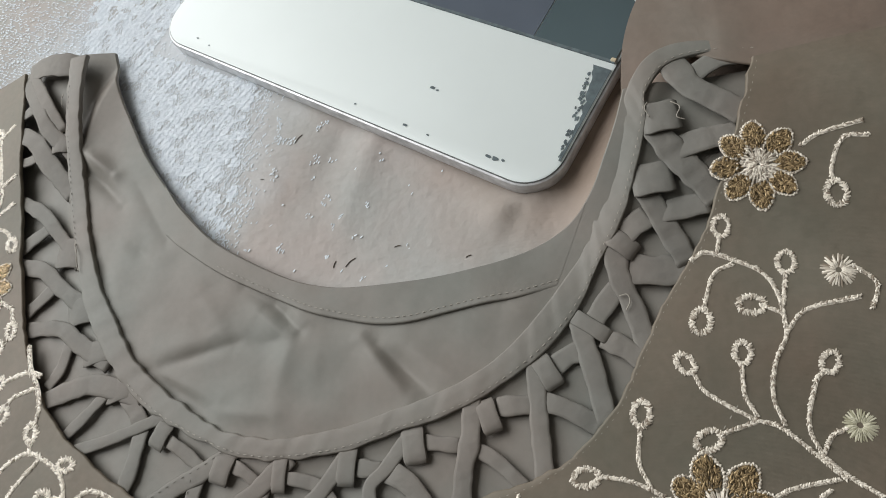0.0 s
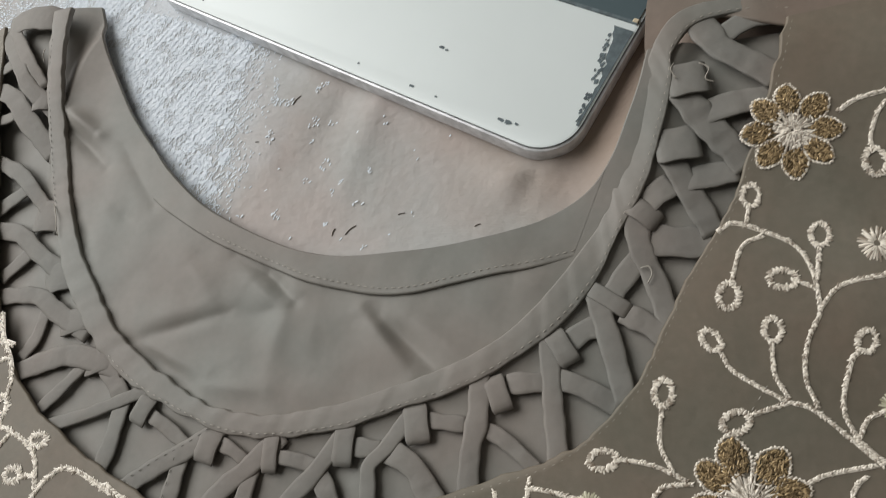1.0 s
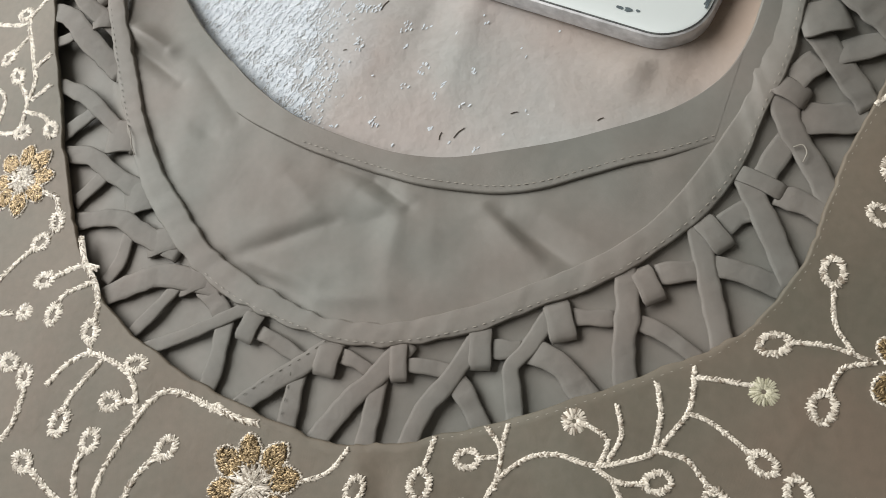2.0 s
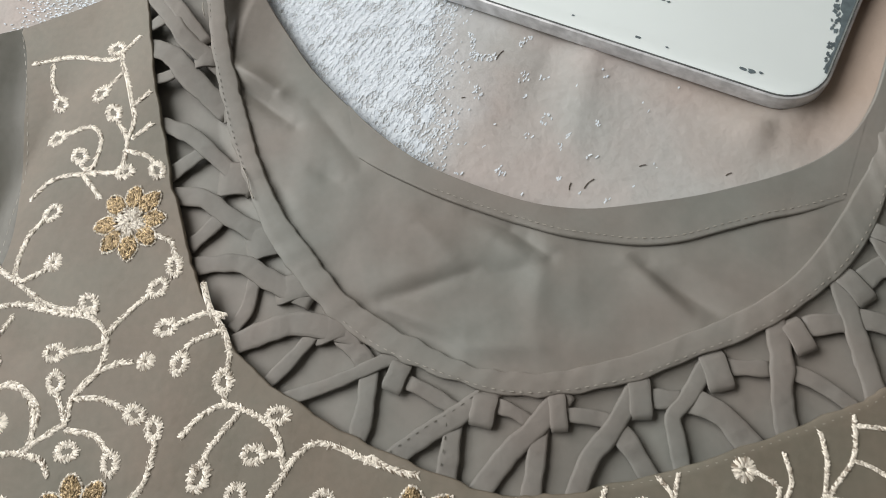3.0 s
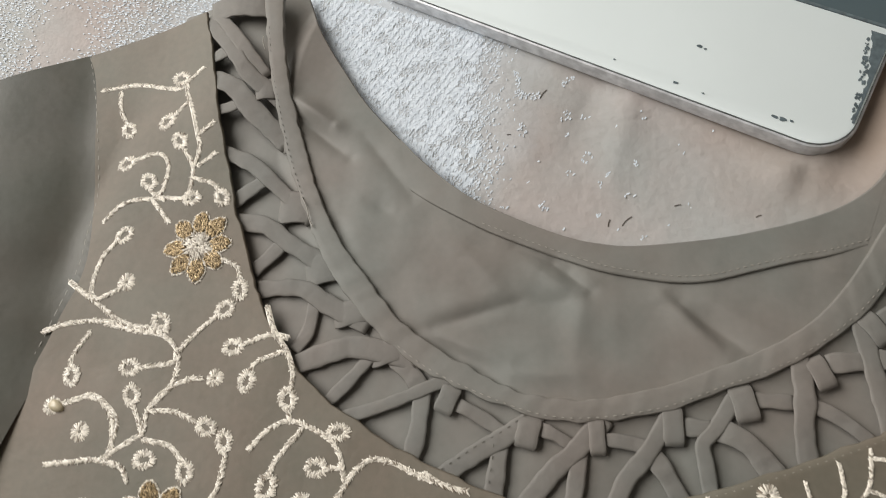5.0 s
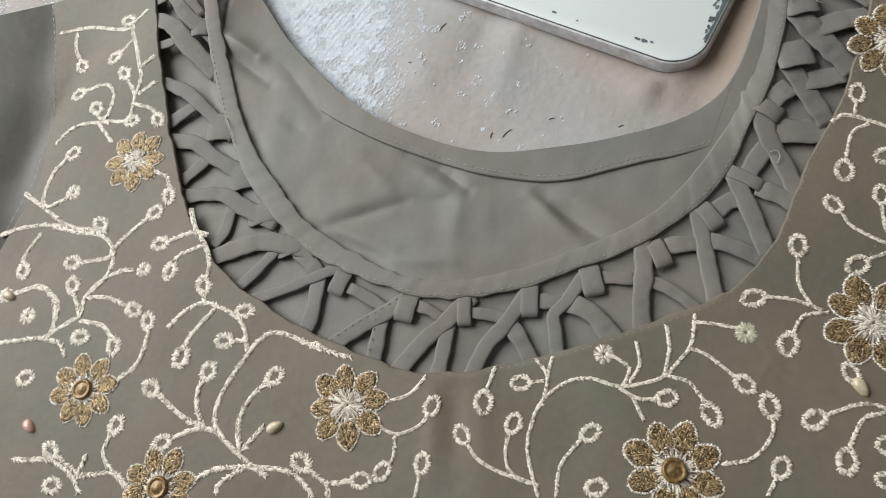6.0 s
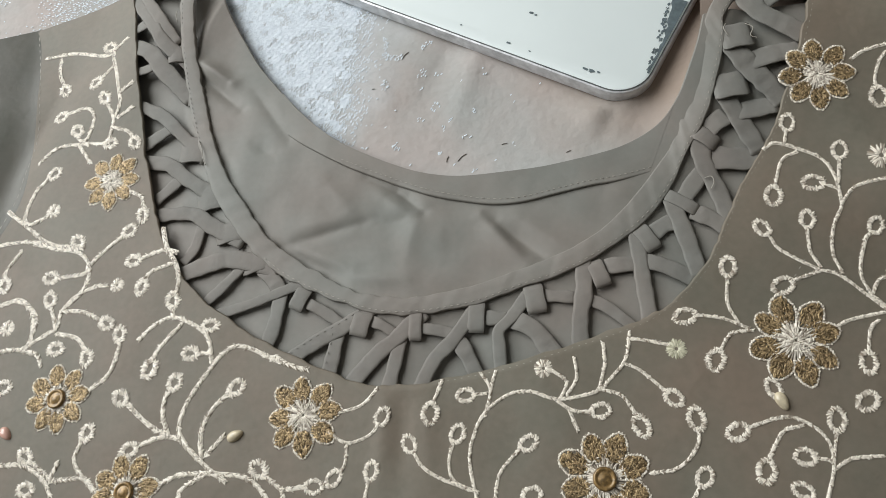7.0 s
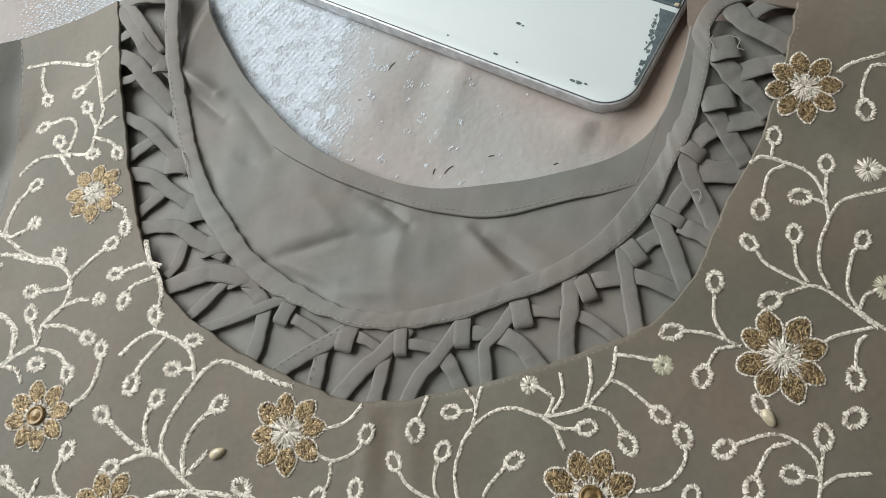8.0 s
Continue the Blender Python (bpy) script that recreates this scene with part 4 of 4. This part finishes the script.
stem((-175.1, -28.1), (-178.2, -21.4), (-178.5, -15.2), (-176.3, -12.7))
stem((-175.1, -28.1), (-183.3, -23.8), (-192.4, -16.7))
stem((-170.4, -28.9), (-177.1, -28.1), (-185.0, -30.4))
stem((-162.6, -36.1), (-163.9, -26.6), (-160.9, -19.4), (-155.9, -14.6))
stem((-161.5, -34.3), (-155.9, -28.0))
stem((-160.2, -39.5), (-170.1, -40.1), (-177.4, -43.4))
stem((-160.2, -39.5), (-168.1, -44.0), (-169.1, -46.8))
stem((-160.2, -39.5), (-147.8, -40.8), (-141.0, -45.4), (-138.9, -48.3))
stem((-140.5, -40.9), (-135.0, -44.8), (-134.3, -48.4))
stem((-135.0, -44.8), (-127.3, -43.9))
stem((-114.7, -31.6), (-115.2, -37.9), (-117.2, -40.0))
stem((-121.2, -27.5), (-114.8, -31.1), (-107.6, -29.0), (-104.2, -25.5))
stem((-117.6, -21.7), (-110.3, -19.6), (-105.3, -14.6))
stem((-107.3, -42.4), (-108.6, -48.5))
stem((-93.3, -34.1), (-90.7, -38.3), (-84.8, -42.0), (-74.0, -45.9))
stem((-87.5, -19.9), (-84.3, -12.5))
stem((-228.0, -3.1), (-230.6, 1.0), (-238.7, 3.4), (-246.5, 3.1), (-255.7, 2.5))
stem((-237.4, 3.4), (-227.8, 9.1), (-225.2, 10.7), (-224.5, 17.6), (-219.5, 23.1), (-213.2, 25.8), (-208.2, 26.1))
stem((-225.2, 10.7), (-229.1, 17.8), (-230.1, 19.8))
stem((-224.3, 16.9), (-216.5, 16.5), (-209.0, 13.2))
stem((-224.7, 8.6), (-216.6, 6.8), (-211.7, 2.3))
stem((-206.8, -11.7), (-200.7, -6.7), (-198.8, 2.5), (-199.0, 4.7))
stem((-224.5, 17.6), (-218.2, 24.5), (-217.0, 33.3), (-222.4, 39.7), (-232.4, 42.0), (-243.0, 44.8))
stem((-229.7, 30.3), (-218.9, 31.2), (-218.0, 34.4))
stem((-255.9, 20.1), (-251.2, 20.5), (-243.6, 22.3), (-235.9, 16.9), (-234.1, 12.4), (-235.5, 4.9))
stem((-224.6, -35.1), (-217.1, -40.0), (-215.9, -41.3))
stem((-240.4, -35.6), (-235.9, -36.2), (-227.3, -36.3), (-219.0, -40.6), (-214.8, -46.2))
stem((-214.2, -35.3), (-216.2, -40.1))
stem((-207.1, -29.3), (-208.3, -35.4), (-202.7, -41.4), (-198.7, -44.9))
stem((-215.9, -41.3), (-203.6, -40.7), (-198.7, -44.9))
stem((-181.7, 36.9), (-187.7, 38.2), (-196.3, 35.7))
stem((-182.4, 33.2), (-191.1, 30.3), (-193.5, 27.0))
stem((-189.2, 47.3), (-186.5, 39.4), (-181.8, 32.1), (-179.9, 25.5), (-180.9, 20.3))
stem((-258.8, 132.8), (-244.1, 133.7), (-228.3, 129.8), (-223.2, 132.7), (-218.1, 136.2))
stem((-251.1, 131.5), (-250.6, 124.7), (-247.6, 118.5))
stem((-228.7, 118.7), (-223.8, 123.3))
stem((-224.3, 128.1), (-220.7, 118.1), (-217.5, 106.1))
stem((-217.6, 110.4), (-212.4, 114.1))
stem((-223.7, 106), (-219.3, 98.2), (-219.1, 93.0), (-219.5, 86.0))
stem((-241.5, 103.0), (-232.6, 104.4), (-228.4, 99.3), (-229.0, 90.6))
stem((-217.5, 98), (-211.3, 102.5))
stem((-218.5, 93.7), (-211.4, 90.9), (-208.9, 87.7))
stem((-249.9, 80.2), (-242.7, 86.5), (-230.8, 87.2), (-221.3, 86.2))
stem((-232.4, 86.5), (-225.3, 77.9))
stem((-205.5, 63.6), (-200.2, 60.8), (-198.8, 56.4))
stem((-243.3, 73.0), (-248.1, 66.7), (-249.9, 56.7), (-247.4, 52.7))
stem((-239.9, 56.4), (-246.5, 53.1))
stem((-258.5, 59.9), (-246.0, 50.9), (-236.1, 44.6), (-221.1, 41.4))
stem((-205.2, 45.3), (-211.3, 40.5), (-217.3, 34.4))
stem((-264.8, 43.3), (-257.9, 45.4), (-248.2, 46.1), (-236.1, 44.6))
stem((-74.1, -48.7), (-76.2, -37.3), (-74.8, -29.7), (-71.2, -23.1), (-64.1, -18.0), (-57.0, -17.2), (-49.1, -19.7), (-37.7, -17.9), (-32.9, -14.0), (-27.8, -8.3), (-25.7, 0.3))
stem((-71.2, -24.1), (-69.2, -16.2), (-72.1, -10.8))
stem((-69.2, -16.2), (-67.3, -10.3))
stem((-74.9, -17.4), (-70.3, -17.3))
stem((-50.2, -10.9), (-45.9, -14.7), (-48.4, -19.9))
stem((-46.2, -18.6), (-42.9, -13.6), (-43.1, -7.2))
stem((-36.5, -17.2), (-34.1, -9.3), (-34.0, -2.8))
stem((-25.5, -2.0), (-20.4, -2.9), (-14.3, -4.4))
stem((-28.4, -9.5), (-23.7, -11.9), (-16.4, -19.0))
stem((-35.3, -17.3), (-30.1, -19.1), (-26.7, -24.3), (-26.0, -26.1))
stem((-38.7, -23.8), (-44.8, -23.1), (-49.1, -20.2))
stem((-46.0, -22.6), (-43.6, -29.2))
stem((-24.3, -41.2), (-16.4, -39.8), (-10.4, -34.2), (-9.2, -28.9))
stem((-10.8, -44.3), (-14.0, -49.0))
stem((-60.7, -33.6), (-67.2, -40.7), (-69.1, -48.7))
stem((-80.9, -30.9), (-82.5, -37.2), (-80.9, -42.7), (-74.0, -45.9))
stem((-5.8, 4.7), (2.5, 3.2), (9.6, -0.1))
stem((5.6, 16.7), (4.4, 7.9), (6.7, 1.8))
stem((-0.3, -7.1), (4.0, -1.6), (10.6, -0.7))
stem((34.8, -0.2), (39.0, 1.7), (49.4, 3.7))
stem((4.1, -29.2), (14.4, -26.3), (21.1, -28.1), (25.6, -32.9), (25.6, -39.9), (21.8, -49.2))
stem((8.5, -38.0), (13.7, -30.5), (20.0, -28.6))
stem((28.7, -29.8), (25.8, -38.9))
stem((20.5, -37.3), (25.5, -38.4))
stem((25.4, -40.9), (30.9, -37.9), (39.8, -37.2))
stem((41.8, -8.8), (44.0, -1.3), (47.0, 1.4))
stem((20.0, 28.5), (22.5, 24.0), (32.3, 17.8), (38.2, 15.6), (45.3, 9.1), (50.9, 3.6))
stem((23.8, 14.0), (33.1, 17.0))
stem((31.5, 30.7), (31.2, 23.4), (33.4, 18.2))
stem((42.8, 37.1), (39.4, 31.0), (37.7, 22.9), (39.4, 16.0))
stem((50.8, 28.7), (48.0, 26.4), (44.7, 16.2), (46.4, 9.6))
stem((52.9, 85.9), (57.7, 88.6), (68, 90.5))
stem((30.5, 63.8), (29.2, 59))
stem((22.7, 58.3), (26.5, 60.4), (33, 57.9), (39.5, 54.1), (42.4, 48.6), (43.1, 41.2), (42.8, 37.1))
stem((24.4, 45.4), (27.9, 54.4), (32.9, 56.7))
stem((45, 53), (43.3, 45.1))
stem((38.1, 45.6), (42.9, 43.2))
stem((43.0, 38.3), (48.6, 43.8), (60.9, 46.1))
stem((60.6, 53.9), (65.1, 49.2), (63.0, 43.0))
stem((68.9, 86.6), (63, 86.7), (59.4, 79.3), (59.7, 75.3))
stem((53.1, 15.1), (49.5, 13.6), (47.0, 9.6))
stem((46.1, 9.6), (51.0, 4.6), (57.9, -0.2))
stem((-141.2, -2.6), (-135.6, -5.9), (-129.0, -7.8))
stem((-217.5, 106.1), (-217.8, 101.7), (-219.3, 98.2))
stem((-224.4, 132.9), (-224.5, 130.7), (-224.3, 128.1))
stem((-229.0, 90.6), (-230.1, 88.6), (-231.3, 86.9))
stem((-234.1, 90.6), (-231.5, 88.3), (-228.1, 86.4))
stem((-248.1, 42.6), (-253.7, 34.7), (-253.1, 31.5))
stem((-252.7, 20.3), (-244.4, 21.9), (-236.9, 17.1), (-234.4, 6.8))
leaf((-165.6, 8.8), (-169.1, 8.4))
leaf((-181.1, 18.8), (-180.5, 15.0))
leaf((-185.8, -5.3), (-184.5, -1.4), 3.9)
leaf((-171.6, -0.6), (-168.5, -0.7))
leaf((-175.8, -10.4), (-176.8, -13.1))
leaf((-194.6, -15.1), (-191.6, -17.5))
leaf((-188.6, -32.0), (-185.2, -30.6))
leaf((-153.7, -12.9), (-156.1, -14.8))
leaf((-143.0, -38.7), (-140.6, -40.4))
leaf((-124.6, -43.9), (-127.7, -43.9))
leaf((-118.4, -41.5), (-116.9, -39.7))
leaf((-103.4, -23.5), (-104.6, -25.8))
leaf((-106.5, -39.5), (-107.3, -42.4))
leaf((-94.8, -31.8), (-93.5, -34.1))
leaf((-88.1, -22.8), (-87.5, -19.7), 3.9)
leaf((-230.8, 22.0), (-229.0, 18.0))
leaf((-205.6, 11.6), (-209.3, 13.4))
leaf((-210.6, -0.8), (-211.5, 2.5))
leaf((-223.4, 3.0), (-227.0, 2.9))
leaf((-199.5, 7.4), (-199.1, 4.1))
leaf((-232.8, 30.5), (-229.3, 30.5))
leaf((-241.4, -10.0), (-244.7, -10.5))
leaf((-227.2, -33.3), (-224.4, -35.1))
leaf((-205.2, -26.2), (-206.8, -28.9))
leaf((-224.5, -44.0), (-227.4, -44.0))
leaf((-199.2, 35.0), (-195.9, 35.8))
leaf((-194.2, 24.6), (-193.3, 27.4))
leaf((-227.3, 133.6), (-223.4, 132.7))
leaf((-246.1, 115.5), (-248.1, 119.5))
leaf((-231, 116.8), (-228.5, 119.1))
leaf((-225.2, 108.5), (-223, 104.8))
leaf((-244.6, 102.0), (-240.9, 102.9))
leaf((-234.8, 93.9), (-231.0, 90.3))
leaf((-207.5, 85.5), (-209.9, 89.1))
leaf((-218.5, 86.1), (-222.0, 86.0))
leaf((-198.4, 53.1), (-198.9, 56.9))
leaf((-241.0, 74.8), (-243.5, 72.7))
leaf((-224.1, 44.4), (-220.2, 41.8))
leaf((-202.9, 47.0), (-205.4, 45.1))
leaf((-77.0, -17.6), (-74.2, -17.4))
leaf((-15.1, -20.2), (-16.6, -18.9))
leaf((-25.2, -28.0), (-26.1, -25.9), 3.9)
leaf((-36.6, -23.4), (-39.1, -23.8))
leaf((-9.5, -26.3), (-9.2, -29.1), 3.9)
leaf((-9.5, -42.4), (-11.0, -44.6))
leaf((-58.4, -32.3), (-60.9, -33.7))
leaf((-79.7, -29.1), (-80.9, -31.2))
leaf((-58.1, -46.7), (-60.9, -47.2))
leaf((-8.7, 4.3), (-5.4, 4.9), 3.9)
leaf((6.2, 19.5), (5.5, 16.4), 3.9)
leaf((-1.5, -9.4), (-0.1, -6.7), 3.9)
leaf((1.5, -30.2), (4.4, -29.1), 3.9)
leaf((7.4, -41.0), (8.7, -37.7), 3.9)
leaf((29.2, -27.3), (28.7, -30.1), 3.9)
leaf((18.6, -37.3), (20.9, -37.3))
leaf((16.2, -46.2), (17.9, -46.9))
leaf((41.5, -11.1), (41.9, -8.5), 3.9)
leaf((38.7, -22.3), (40.6, -21.3), 3.9)
leaf((21.5, 12.8), (24.1, 14.1), 3.9)
leaf((31.3, 66.9), (30.5, 63.5))
leaf((23.4, 42.1), (24.4, 45.8), 3.9)
leaf((45.6, 56.1), (44.9, 52.6))
leaf((36.1, 45.8), (38.6, 45.6), 3.9)
leaf((32.1, 33.7), (31.4, 30.3))
leaf((18.2, 31.5), (20.0, 28.5))
leaf((51.8, 30.6), (50.3, 28.1))
leaf((13.4, -18.0), (14.2, -20.5))
leaf((59.7, 72.7), (59.6, 75.6), 3.9)
leaf((-252.2, 28.8), (-253.1, 31.8))
rosette(-204.3, 25.9, 2.9, "cream")
rosette(-237.8, 58.2, 3.2, "cream")
rosette(-52.6, -10.3, 3.0, "cream")
rosette(-12.5, -5.7, 3.2, "olive")
rosette(57.1, 52.9, 4.2, "cream")
rosette(-245.8, 11.7, 3.2, "cream")
rosette(-256.6, 19.7, 3.0, "cream")
rosette(56.1, 15.7, 4.0, "olive")
bud(-152.1, -28.2, 24, "cream")
bud(15.1, -21.8, -70, "cream")
bud(-236.5, -25.7, -42, "pink")
bud(-254.9, 19.5, -27, "cream")
